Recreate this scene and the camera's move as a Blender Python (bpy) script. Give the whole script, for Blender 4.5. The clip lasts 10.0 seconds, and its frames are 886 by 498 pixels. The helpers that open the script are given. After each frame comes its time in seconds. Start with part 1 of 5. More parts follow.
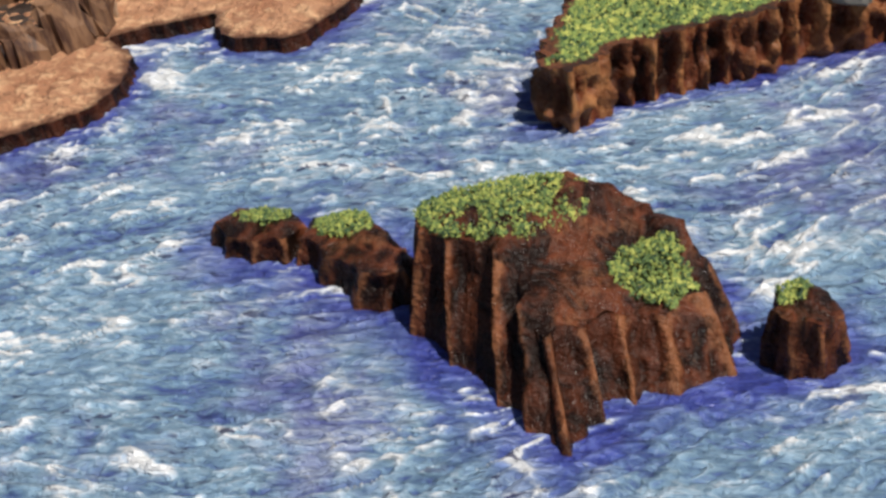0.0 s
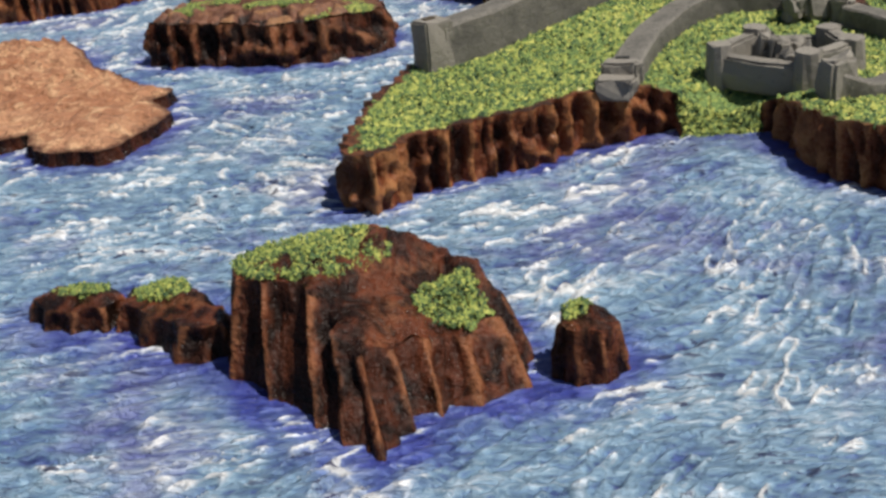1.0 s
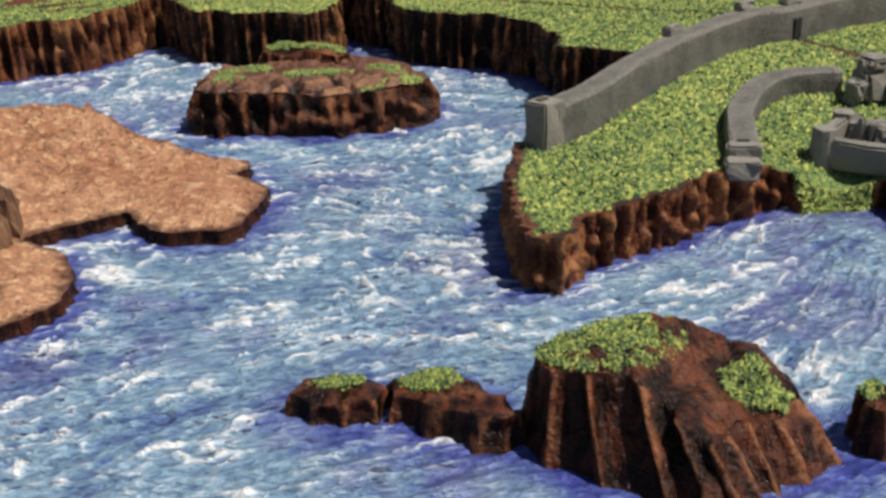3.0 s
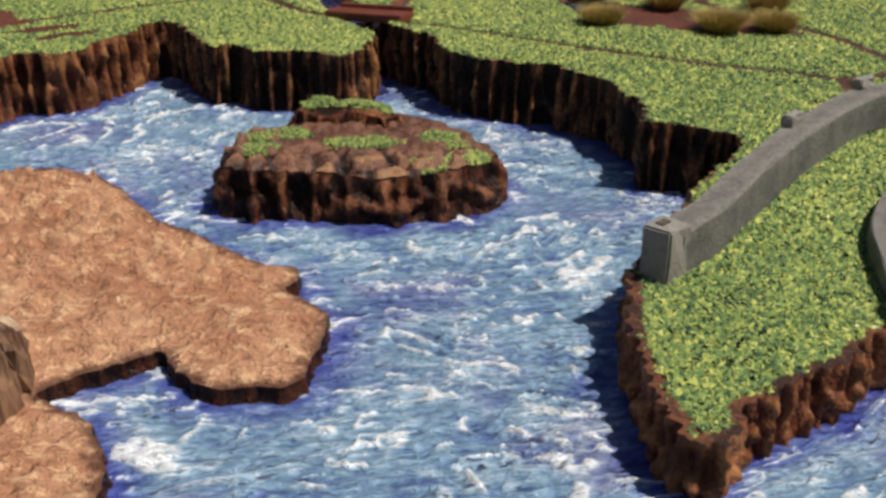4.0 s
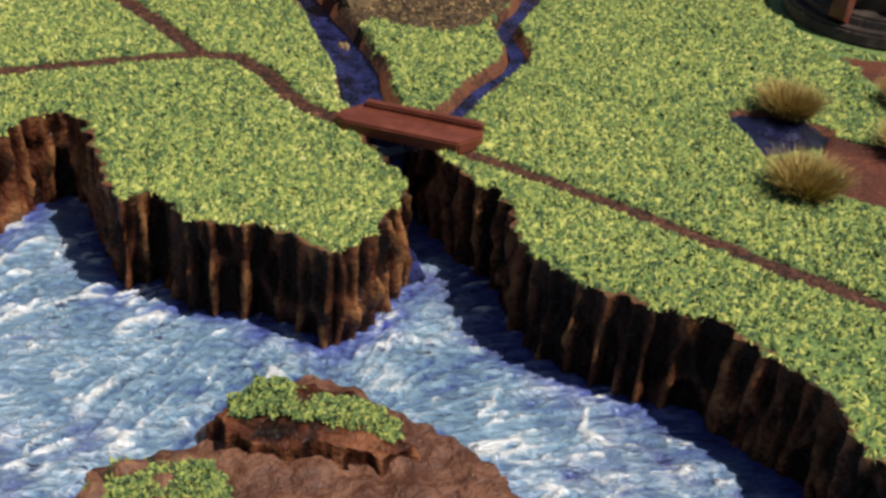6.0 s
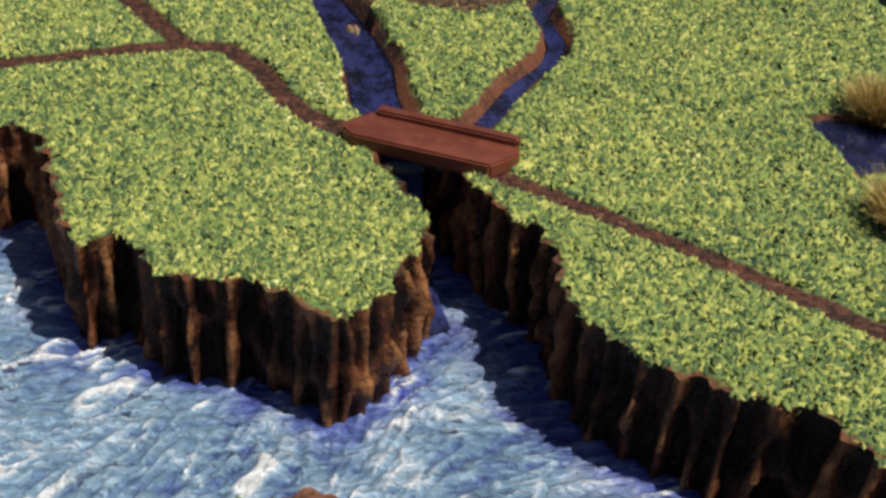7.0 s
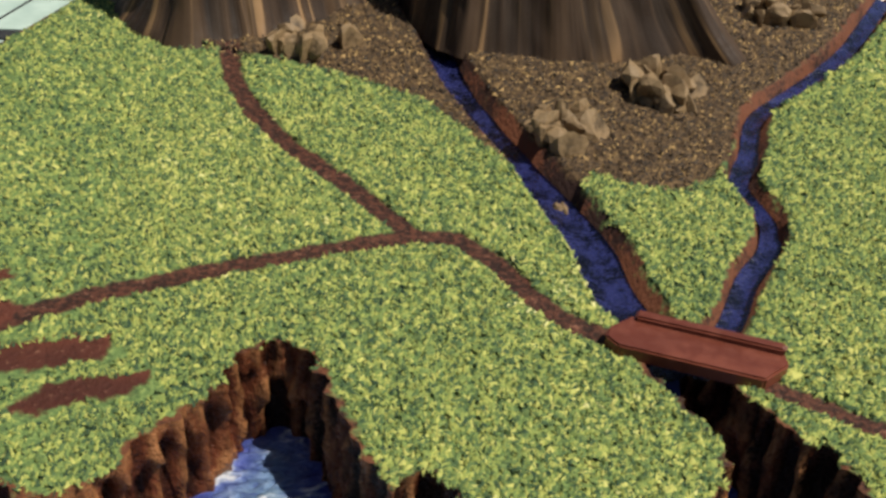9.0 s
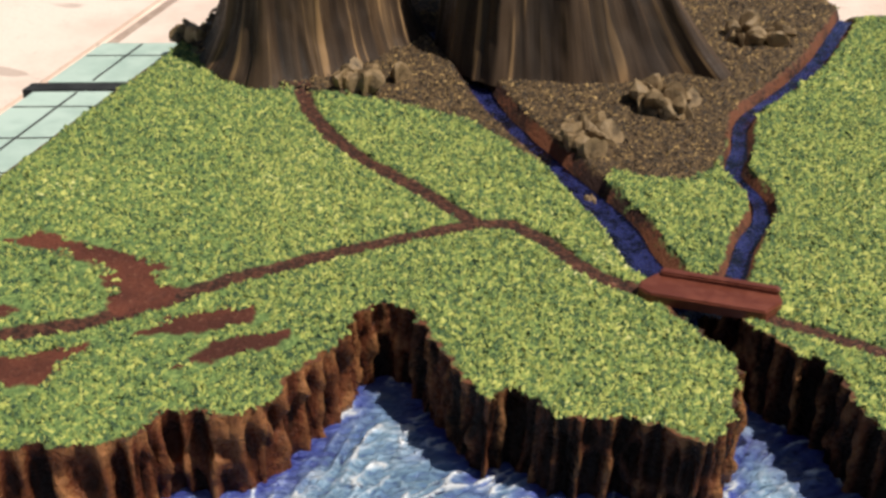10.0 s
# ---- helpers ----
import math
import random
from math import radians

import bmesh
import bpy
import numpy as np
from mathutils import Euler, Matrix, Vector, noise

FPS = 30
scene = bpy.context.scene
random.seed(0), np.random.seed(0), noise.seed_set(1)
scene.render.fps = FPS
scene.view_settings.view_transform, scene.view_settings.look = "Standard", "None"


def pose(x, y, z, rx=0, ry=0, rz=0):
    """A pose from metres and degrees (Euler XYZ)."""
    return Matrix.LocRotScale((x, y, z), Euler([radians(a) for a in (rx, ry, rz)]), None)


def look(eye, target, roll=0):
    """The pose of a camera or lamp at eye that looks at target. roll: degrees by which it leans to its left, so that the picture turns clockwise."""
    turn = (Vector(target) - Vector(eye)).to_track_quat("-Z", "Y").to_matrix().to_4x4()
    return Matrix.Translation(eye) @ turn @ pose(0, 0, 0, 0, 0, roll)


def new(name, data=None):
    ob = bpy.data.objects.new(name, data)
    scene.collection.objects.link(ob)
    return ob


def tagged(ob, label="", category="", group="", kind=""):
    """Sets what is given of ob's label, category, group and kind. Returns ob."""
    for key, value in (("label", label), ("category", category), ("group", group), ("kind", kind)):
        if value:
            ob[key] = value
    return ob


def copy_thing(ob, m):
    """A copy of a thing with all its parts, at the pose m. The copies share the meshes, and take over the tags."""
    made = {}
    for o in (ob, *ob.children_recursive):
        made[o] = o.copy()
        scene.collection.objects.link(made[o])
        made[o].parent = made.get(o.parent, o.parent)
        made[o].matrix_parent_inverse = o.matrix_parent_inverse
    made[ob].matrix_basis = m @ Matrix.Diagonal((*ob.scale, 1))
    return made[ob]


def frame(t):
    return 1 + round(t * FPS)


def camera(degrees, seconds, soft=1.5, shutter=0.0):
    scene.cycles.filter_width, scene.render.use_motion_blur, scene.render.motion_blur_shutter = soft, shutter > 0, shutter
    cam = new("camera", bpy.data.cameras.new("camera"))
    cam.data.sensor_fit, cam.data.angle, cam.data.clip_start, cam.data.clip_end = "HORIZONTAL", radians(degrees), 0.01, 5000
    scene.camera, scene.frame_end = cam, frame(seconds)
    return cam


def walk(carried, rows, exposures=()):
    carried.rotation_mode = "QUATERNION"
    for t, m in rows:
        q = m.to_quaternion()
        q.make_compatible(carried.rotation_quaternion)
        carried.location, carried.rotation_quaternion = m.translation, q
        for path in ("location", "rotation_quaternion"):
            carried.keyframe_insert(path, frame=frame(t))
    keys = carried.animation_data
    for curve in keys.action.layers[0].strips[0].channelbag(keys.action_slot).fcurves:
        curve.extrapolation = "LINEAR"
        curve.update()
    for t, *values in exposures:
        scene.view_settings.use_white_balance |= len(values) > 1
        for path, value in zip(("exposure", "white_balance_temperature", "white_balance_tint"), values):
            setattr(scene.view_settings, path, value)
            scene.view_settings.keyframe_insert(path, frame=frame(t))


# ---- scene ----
# All plan numbers below are in decimetres (a table-top model); D turns them into metres.
from mathutils import geometry

D = 0.1
cam = camera(41.6, 10.0, soft=3.0)
PATH = [
    (0, (0.942, -0.249, 1.63), (0.536, 1.391, 0.561), -8.7),
    (0.5, (0.947, -0.463, 1.436), (0.664, 1.281, 0.499), -6.0),
    (1, (0.96, -0.625, 1.435), (0.889, 1.197, 0.614), -5.6),
    (1.5, (0.675, -0.661, 1.433), (0.766, 1.181, 0.659), -5.3),
    (2, (0.575, -0.718, 1.43), (0.748, 1.116, 0.651), -4.1),
    (2.5, (0.279, -0.74, 1.502), (0.516, 1.087, 0.723), -3.1),
    (3, (-0.372, -0.571, 1.7), (-0.063, 1.242, 0.916), -1.8),
    (3.2, (-0.624, -0.441, 1.795), (-0.28, 1.363, 1.002), -1.1),
    (4.3, (-0.681, 1.084, 2.093), (-0.301, 2.827, 1.19), 1.0),
    (4.5, (-0.496, 1.495, 2.156), (-0.132, 3.231, 1.232), 1.3),
    (5, (-0.191, 2.406, 2.26), (0.106, 4.123, 1.277), 3.0),
    (5.2, (-0.097, 2.658, 2.184), (0.166, 4.383, 1.207), 3.5),
    (6.3, (-0.001, 3.768, 2.06), (0.227, 5.405, 0.934), 4.8),
    (6.5, (0.04, 3.898, 2.008), (0.246, 5.524, 0.862), 4.0),
    (7, (-0.007, 4.239, 2.02), (0.199, 5.839, 0.837), 4.5),
    (7.5, (-0.133, 4.495, 2.004), (0.087, 6.082, 0.808), 4.4),
    (8, (-0.313, 4.696, 2.102), (-0.063, 6.293, 0.925), 5.0),
    (8.5, (-0.484, 4.703, 2.117), (-0.224, 6.307, 0.95), 5.6),
    (9, (-0.825, 4.598, 2.338), (-0.568, 6.235, 1.218), 4.9),
    (9.5, (-1.085, 4.262, 2.439), (-0.827, 5.914, 1.341), 4.0),
    (10, (-1.209, 3.755, 2.626), (-0.935, 5.435, 1.576), 2.0),
]
walk(cam, [(t, look([D * v for v in eye], [D * v for v in target], roll)) for t, eye, target, roll in PATH])

# ---- light ----
SUN_AZ, SUN_EL = -23.0, 61.0          # degrees from +x towards +y, and up
sun_dir = Vector((math.cos(radians(SUN_AZ)) * math.cos(radians(SUN_EL)), math.sin(radians(SUN_AZ)) * math.cos(radians(SUN_EL)), math.sin(radians(SUN_EL))))
world = bpy.data.worlds.new("world")
scene.world = world
world.use_nodes = True
sky = world.node_tree.nodes.new("ShaderNodeTexSky")
sky.sky_type, sky.sun_disc = "NISHITA", False
sky.sun_elevation, sky.sun_rotation = radians(SUN_EL), radians(90 - SUN_AZ)
world.node_tree.links.new(sky.outputs[0], world.node_tree.nodes["Background"].inputs[0])
world.node_tree.nodes["Background"].inputs[1].default_value = 0.055
sun = bpy.data.lights.new("sun", "SUN")
sun.energy, sun.angle, sun.color = 5.0, radians(0.6), (1.0, 0.95, 0.86)
new("sun", sun).matrix_world = look(sun_dir * 20, (0, 0, 0))
scene.view_settings.exposure = 0.03


# ---- numbers: noise and plan geometry ----
def vn(x, y, seed=0):
    """Smooth value noise, 0 to 1."""
    x, y = np.asarray(x, float), np.asarray(y, float)
    ix, iy = np.floor(x).astype(np.int64), np.floor(y).astype(np.int64)
    fx, fy = x - ix, y - iy
    fx, fy = fx * fx * (3 - 2 * fx), fy * fy * (3 - 2 * fy)

    def lattice(i, j):
        h = (i * 374761393 + j * 668265263 + seed * 974711) & 0xFFFFFFFF
        h = ((h ^ (h >> 13)) * 1274126177) & 0xFFFFFFFF
        return ((h ^ (h >> 16)) & 0xFFFF) / 65535.0
    a = lattice(ix, iy) * (1 - fx) + lattice(ix + 1, iy) * fx
    b = lattice(ix, iy + 1) * (1 - fx) + lattice(ix + 1, iy + 1) * fx
    return a * (1 - fy) + b * fy


def fbm(x, y, octaves=4, seed=0):
    total, amp, norm = 0.0, 1.0, 0.0
    for k in range(octaves):
        total = total + amp * vn(np.asarray(x) * 2 ** k, np.asarray(y) * 2 ** k, seed + 17 * k)
        norm, amp = norm + amp, amp * 0.5
    return total / norm


def spline(ctrl, step, closed=False):
    """Catmull-Rom through the control points, resampled at even steps."""
    p = np.array(ctrl, float)
    n = len(p)
    out = []
    for i in range(n if closed else n - 1):
        if closed:
            a, b, c, d = p[i - 1], p[i], p[(i + 1) % n], p[(i + 2) % n]
        else:
            a, b, c, d = p[max(i - 1, 0)], p[i], p[i + 1], p[min(i + 2, n - 1)]
        for u in np.arange(0, 1, 0.05):
            out.append(0.5 * (2 * b + (c - a) * u + (2 * a - 5 * b + 4 * c - d) * u * u + (3 * b - a - 3 * c + d) * u ** 3))
    out.append(p[0] if closed else p[-1])
    out = np.array(out)
    s = np.r_[0, np.cumsum(np.linalg.norm(np.diff(out, axis=0), axis=1))]
    k = max(int(s[-1] / step), 3)
    at = np.linspace(0, s[-1], k + 1)
    if closed:
        at = at[:-1]
    return np.c_[[np.interp(at, s, out[:, j]) for j in range(out.shape[1])]].T


def inside(pts, poly):
    """Which points lie inside the polygon."""
    pts, poly = np.asarray(pts, float), np.asarray(poly, float)
    odd = np.zeros(len(pts), bool)
    q = np.roll(poly, -1, axis=0)
    for (x1, y1), (x2, y2) in zip(poly, q):
        if y1 == y2:
            continue
        cross = ((y1 > pts[:, 1]) != (y2 > pts[:, 1])) & (pts[:, 0] < (x2 - x1) * (pts[:, 1] - y1) / (y2 - y1) + x1)
        odd ^= cross
    return odd


def away(pts, line, closed=False):
    """Distance from each point to a polyline."""
    pts, line = np.asarray(pts, float)[:, :2], np.asarray(line, float)[:, :2]
    best = np.full(len(pts), 1e9)
    q = np.roll(line, -1, axis=0) if closed else line[1:]
    for a, b in zip(line, q):
        ab = b - a
        u = np.clip(((pts - a) @ ab) / max(ab @ ab, 1e-12), 0, 1)
        best = np.minimum(best, np.linalg.norm(pts - a - u[:, None] * ab, axis=1))
    return best


def signed(pts, poly):
    d = away(pts, poly, True)
    return np.where(inside(np.asarray(pts)[:, :2], poly), -d, d)


# ---- meshes and parts ----
def solid(name, verts, tris, material, parent=None, label="", smooth=False, attrs=None, kind="", origin=(0, 0, 0)):
    """Links one mesh object; verts in decimetres about the origin, faces as an array or as lists."""
    me = bpy.data.meshes.new(name)
    v = np.asarray(verts, np.float32) * D
    if isinstance(tris, np.ndarray):
        m, k = tris.shape
        me.vertices.add(len(v))
        me.vertices.foreach_set("co", v.ravel())
        me.loops.add(m * k)
        me.loops.foreach_set("vertex_index", tris.astype(np.int32).ravel())
        me.polygons.add(m)
        me.polygons.foreach_set("loop_start", np.arange(0, m * k, k, dtype=np.int32))
        me.update(calc_edges=True)
        me.validate()
    else:
        me.from_pydata(v.tolist(), [], [list(f) for f in tris])
        me.update()
    for key, values in (attrs or {}).items():
        me.attributes.new(key, "FLOAT", "POINT").data.foreach_set("value", np.asarray(values, np.float32))
    if smooth:
        me.shade_smooth()
    me.materials.append(material)
    ob = new(name, me)
    ob.location = [D * c for c in origin]
    if parent:
        ob.parent = parent
        ob.matrix_parent_inverse = Matrix.Identity(4)
    return tagged(ob, label, kind=kind)


def part(name, bm, material, parent, label="", smooth=False):
    """Links a bmesh (decimetres, about its parent's base) as one mesh object under a thing or part."""
    me = bpy.data.meshes.new(name)
    for v in bm.verts:
        v.co *= D
    bmesh.ops.recalc_face_normals(bm, faces=bm.faces)
    bm.to_mesh(me)
    bm.free()
    if smooth:
        me.shade_smooth()
    me.materials.append(material)
    ob = new(name, me)
    ob.parent = parent
    return tagged(ob, label)


def thing(name, x, y, z, label, category, group="", turn=0, kind=""):
    ob = new(name)
    ob.empty_display_size = 0.01
    ob.matrix_world = pose(D * x, D * y, D * z, 0, 0, turn)
    return tagged(ob, label, category, group, kind)


def cdt(loops, inner):
    """Triangles inside closed loops, through the inner points."""
    pts, edges = [], []
    for loop in loops:
        k = len(pts)
        pts += [Vector(p) for p in loop]
        edges += [(k + i, k + (i + 1) % len(loop)) for i in range(len(loop))]
    pts += [Vector(p) for p in inner]
    v, _, f, _, _, _ = geometry.delaunay_2d_cdt(pts, edges, [], 1, 1e-5)
    return np.array([(p.x, p.y) for p in v]), np.array([t for t in f if len(t) == 3])


# ---- materials ----
class Nodes:
    """A material's node tree with short makers."""
    def __init__(self, name):
        self.m = bpy.data.materials.new(name)
        self.m.use_nodes = True
        self.t = self.m.node_tree
        self.b = self.t.nodes["Principled BSDF"]

    def add(self, kind, ins=None):
        n = self.t.nodes.new(kind)
        return self.fill(n, ins)

    def fill(self, n, ins):
        for key, value in (ins or {}).items():
            self.put(n.inputs[key], value)
        return n

    def put(self, socket, value):
        if isinstance(value, bpy.types.NodeSocket):
            self.t.links.new(value, socket)
        else:
            socket.default_value = value

    def pos(self, scale=(1, 1, 1)):
        c = self.add("ShaderNodeTexCoord").outputs["Object"]
        return self.add("ShaderNodeMapping", ins={"Vector": c, "Scale": scale}).outputs[0]

    def noise(self, scale, detail=3.0, rough=0.6, vec=None, dist=0.0):
        ins = {"Scale": scale, "Detail": detail, "Roughness": rough, "Distortion": dist, "Vector": vec if vec is not None else self.pos()}
        return self.add("ShaderNodeTexNoise", ins=ins).outputs["Fac"]

    def attr(self, name):
        n = self.add("ShaderNodeAttribute")
        n.attribute_name = name
        return n.outputs["Fac"]

    def math(self, op, a, b=0.0, clamp=False):
        n = self.add("ShaderNodeMath", {0: a, 1: b})
        n.operation, n.use_clamp = op, clamp
        return n.outputs[0]

    def step(self, value, low, high, a=0.0, b=1.0):
        """Smooth ramp from a to b between low and high."""
        n = self.add("ShaderNodeMapRange", {0: value, 1: low, 2: high, 3: a, 4: b})
        n.interpolation_type = "SMOOTHSTEP"
        return n.outputs[0]

    def ramp(self, fac, stops):
        n = self.add("ShaderNodeValToRGB", ins={0: fac})
        e = n.color_ramp.elements
        while len(e) < len(stops):
            e.new(0.5)
        for el, (p, c) in zip(e, stops):
            el.position, el.color = p, (*c, 1)
        return n.outputs[0]

    def mix(self, fac, a, b):
        n = self.add("ShaderNodeMix", {0: fac})
        n.data_type = "RGBA"
        for k, c in ((6, a), (7, b)):
            self.put(n.inputs[k], c if isinstance(c, bpy.types.NodeSocket) else (*c, 1))
        return n.outputs[2]

    def bump(self, height, strength, distance):
        return self.add("ShaderNodeBump", ins={"Height": height, "Strength": strength, "Distance": distance}).outputs[0]

    def done(self, color, rough=0.6, normal=None, spec=0.5, metal=0.0, coat=0.0):
        self.put(self.b.inputs["Base Color"], color if isinstance(color, bpy.types.NodeSocket) else (*color, 1))
        self.put(self.b.inputs["Roughness"], rough)
        self.put(self.b.inputs["Specular IOR Level"], spec)
        self.put(self.b.inputs["Metallic"], metal)
        self.put(self.b.inputs["Coat Weight"], coat)
        if normal is not None:
            self.put(self.b.inputs["Normal"], normal)
        return self.m


def island_random(n):
    return n.add("ShaderNodeNewGeometry").outputs["Random Per Island"]


def make_water():
    """Blue plaster dry-brushed paler and white on its ridges, deep blue paint along the shores."""
    n = Nodes("painted_water")
    shore, crest = n.attr("shore"), n.attr("crest")
    big, mid = n.noise(9, 3), n.noise(42, 4, 0.65, dist=1.0)
    slant = n.add("ShaderNodeMapping", {"Vector": n.pos(), "Rotation": (0, 0, radians(-18)), "Scale": (0.4, 1.2, 1)}).outputs[0]
    fine, dots = n.noise(330, 4, 0.72, slant, 0.9), n.noise(330, 3, 0.62, slant)
    h = n.math("ADD", crest, n.math("MULTIPLY", n.math("SUBTRACT", fine, 0.5), 0.78))
    h = n.math("ADD", h, n.math("MULTIPLY", n.math("SUBTRACT", mid, 0.5), 0.26))
    web = n.noise(150, 3, 0.6, slant, 1.4)
    fleck = n.math("POWER", n.math("SUBTRACT", 1.0, n.math("ABSOLUTE", n.math("MULTIPLY", n.math("SUBTRACT", web, 0.5), 5.0), clamp=True), clamp=True), 3.0)
    h = n.math("ADD", h, n.math("MULTIPLY", fleck, n.step(n.noise(34, 3), 0.40, 0.60, 0.03, 0.27)))
    teal = n.ramp(h, [(0.10, (0.016, 0.022, 0.10)), (0.26, (0.070, 0.110, 0.30)), (0.42, (0.152, 0.258, 0.39)), (0.58, (0.265, 0.395, 0.515)), (0.74, (0.49, 0.59, 0.69)), (0.92, (0.84, 0.85, 0.86))])
    lilac = n.ramp(h, [(0.10, (0.016, 0.018, 0.10)), (0.30, (0.065, 0.078, 0.26)), (0.48, (0.155, 0.185, 0.375)), (0.64, (0.285, 0.335, 0.49)), (0.78, (0.44, 0.48, 0.58)), (0.92, (0.84, 0.84, 0.87))])
    body = n.mix(n.step(n.math("ADD", big, n.math("MULTIPLY", n.math("SUBTRACT", mid, 0.5), 0.45)), 0.48, 0.64), teal, lilac)
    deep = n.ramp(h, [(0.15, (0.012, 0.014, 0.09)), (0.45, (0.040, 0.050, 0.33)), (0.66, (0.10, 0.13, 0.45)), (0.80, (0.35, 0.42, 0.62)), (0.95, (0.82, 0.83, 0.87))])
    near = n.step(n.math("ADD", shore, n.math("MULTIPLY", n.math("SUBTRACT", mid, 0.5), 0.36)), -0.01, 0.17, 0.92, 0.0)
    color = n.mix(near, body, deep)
    # tiny shadows of the plaster relief, painted in as dark flecks
    relief_shadow = n.math("MULTIPLY", n.step(dots, 0.59, 0.65, 0.0, 0.9), n.step(n.noise(24, 3), 0.40, 0.60, 0.10, 1.0))
    color = n.mix(relief_shadow, color, (0.02, 0.024, 0.09))
    return n.done(color, n.step(mid, 0.3, 0.7, 0.28, 0.5), n.bump(n.math("ADD", fine, n.math("MULTIPLY", fleck, 0.12)), 1.0, 0.0036), 0.45)


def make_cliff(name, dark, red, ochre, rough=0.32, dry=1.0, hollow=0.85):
    """Varnished rock paint: dark wash and painted shade in hollows, red-brown sides, ochre dry-brushed ribs."""
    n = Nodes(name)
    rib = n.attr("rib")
    streak = n.noise(130, 4, 0.65, n.pos((1, 1, 0.3)), 0.8)
    grain, dabs = n.noise(480, 3, 0.7), n.noise(70, 3)
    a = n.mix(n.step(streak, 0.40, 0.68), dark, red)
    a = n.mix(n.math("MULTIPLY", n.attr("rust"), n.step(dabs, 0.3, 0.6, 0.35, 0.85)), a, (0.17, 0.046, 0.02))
    # low rib values get hollow shade put into the colour, on top of the wash
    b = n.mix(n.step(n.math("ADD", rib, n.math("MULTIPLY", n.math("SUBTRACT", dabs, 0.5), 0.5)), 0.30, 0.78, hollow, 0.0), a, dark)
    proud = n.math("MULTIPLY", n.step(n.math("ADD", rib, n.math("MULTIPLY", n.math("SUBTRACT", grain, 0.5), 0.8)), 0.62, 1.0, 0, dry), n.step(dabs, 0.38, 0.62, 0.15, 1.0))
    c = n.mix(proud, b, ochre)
    c = n.mix(n.step(grain, 0.66, 0.76, 0, 0.10), c, ochre)
    return n.done(c, n.step(grain, 0.35, 0.65, rough - 0.16, rough + 0.18), n.bump(n.math("ADD", streak, n.math("MULTIPLY", grain, 0.6)), 0.9, 0.0024), 0.16)


def make_turf():
    """Ground paint under the flock: soil, brown roads, scree and reddish stream banks."""
    n = Nodes("terrain_paint")
    ragged = n.math("MULTIPLY", n.math("SUBTRACT", n.noise(190, 3, 0.7), 0.5), 0.09)
    grain, blot = n.noise(520, 3), n.noise(28, 3)
    green = n.ramp(grain, [(0.3, (0.05, 0.09, 0.03)), (0.55, (0.14, 0.21, 0.06)), (0.75, (0.30, 0.36, 0.10))])
    road = n.mix(n.step(grain, 0.35, 0.7), (0.020, 0.008, 0.005), (0.105, 0.036, 0.019))
    road = n.mix(n.step(n.noise(300, 3, 0.7), 0.60, 0.68, 0, 0.5), road, (0.30, 0.14, 0.085))
    scree = n.ramp(n.noise(330, 4, 0.75), [(0.32, (0.018, 0.011, 0.005)), (0.5, (0.07, 0.041, 0.018)), (0.66, (0.19, 0.118, 0.05)), (0.8, (0.36, 0.235, 0.10))])
    bank = n.mix(n.step(n.math("ADD", blot, n.math("MULTIPLY", n.math("SUBTRACT", grain, 0.5), 0.5)), 0.38, 0.60), (0.022, 0.008, 0.005), (0.13, 0.043, 0.018))
    mud = n.mix(n.step(blot, 0.35, 0.65), (0.058, 0.015, 0.008), (0.125, 0.034, 0.017))
    mud = n.mix(n.step(grain, 0.60, 0.72, 0, 0.45), n.mix(n.step(grain, 0.3, 0.45, 0.5, 0), mud, (0.03, 0.009, 0.006)), (0.30, 0.14, 0.085))
    c = n.mix(n.step(n.math("ADD", n.attr("scree"), ragged), -0.01, 0.012, 1, 0), green, scree)
    c = n.mix(n.step(n.math("ADD", n.attr("bank"), ragged), -0.01, 0.012, 1, 0), c, bank)
    c = n.mix(n.step(n.math("ADD", n.attr("road"), n.math("MULTIPLY", ragged, 0.5)), -0.008, 0.008, 1, 0), c, road)
    c = n.mix(n.step(n.math("ADD", n.attr("mud"), ragged), -0.01, 0.012, 1, 0), c, mud)
    return n.done(c, 0.75, n.bump(grain, 0.9, 0.001), 0.3)


def make_flock():
    n = Nodes("green_flock")
    r = island_random(n)
    patch = n.noise(16, 3)
    c = n.ramp(n.math("ADD", n.math("MULTIPLY", r, 0.86), n.math("MULTIPLY", n.math("SUBTRACT", patch, 0.5), 0.45)),
               [(0.0, (0.028, 0.054, 0.030)), (0.22, (0.074, 0.122, 0.048)), (0.46, (0.172, 0.232, 0.066)), (0.70, (0.305, 0.335, 0.082)), (0.88, (0.47, 0.46, 0.13)), (1.0, (0.82, 0.77, 0.42))])
    return n.done(c, 0.85, None, 0.2)


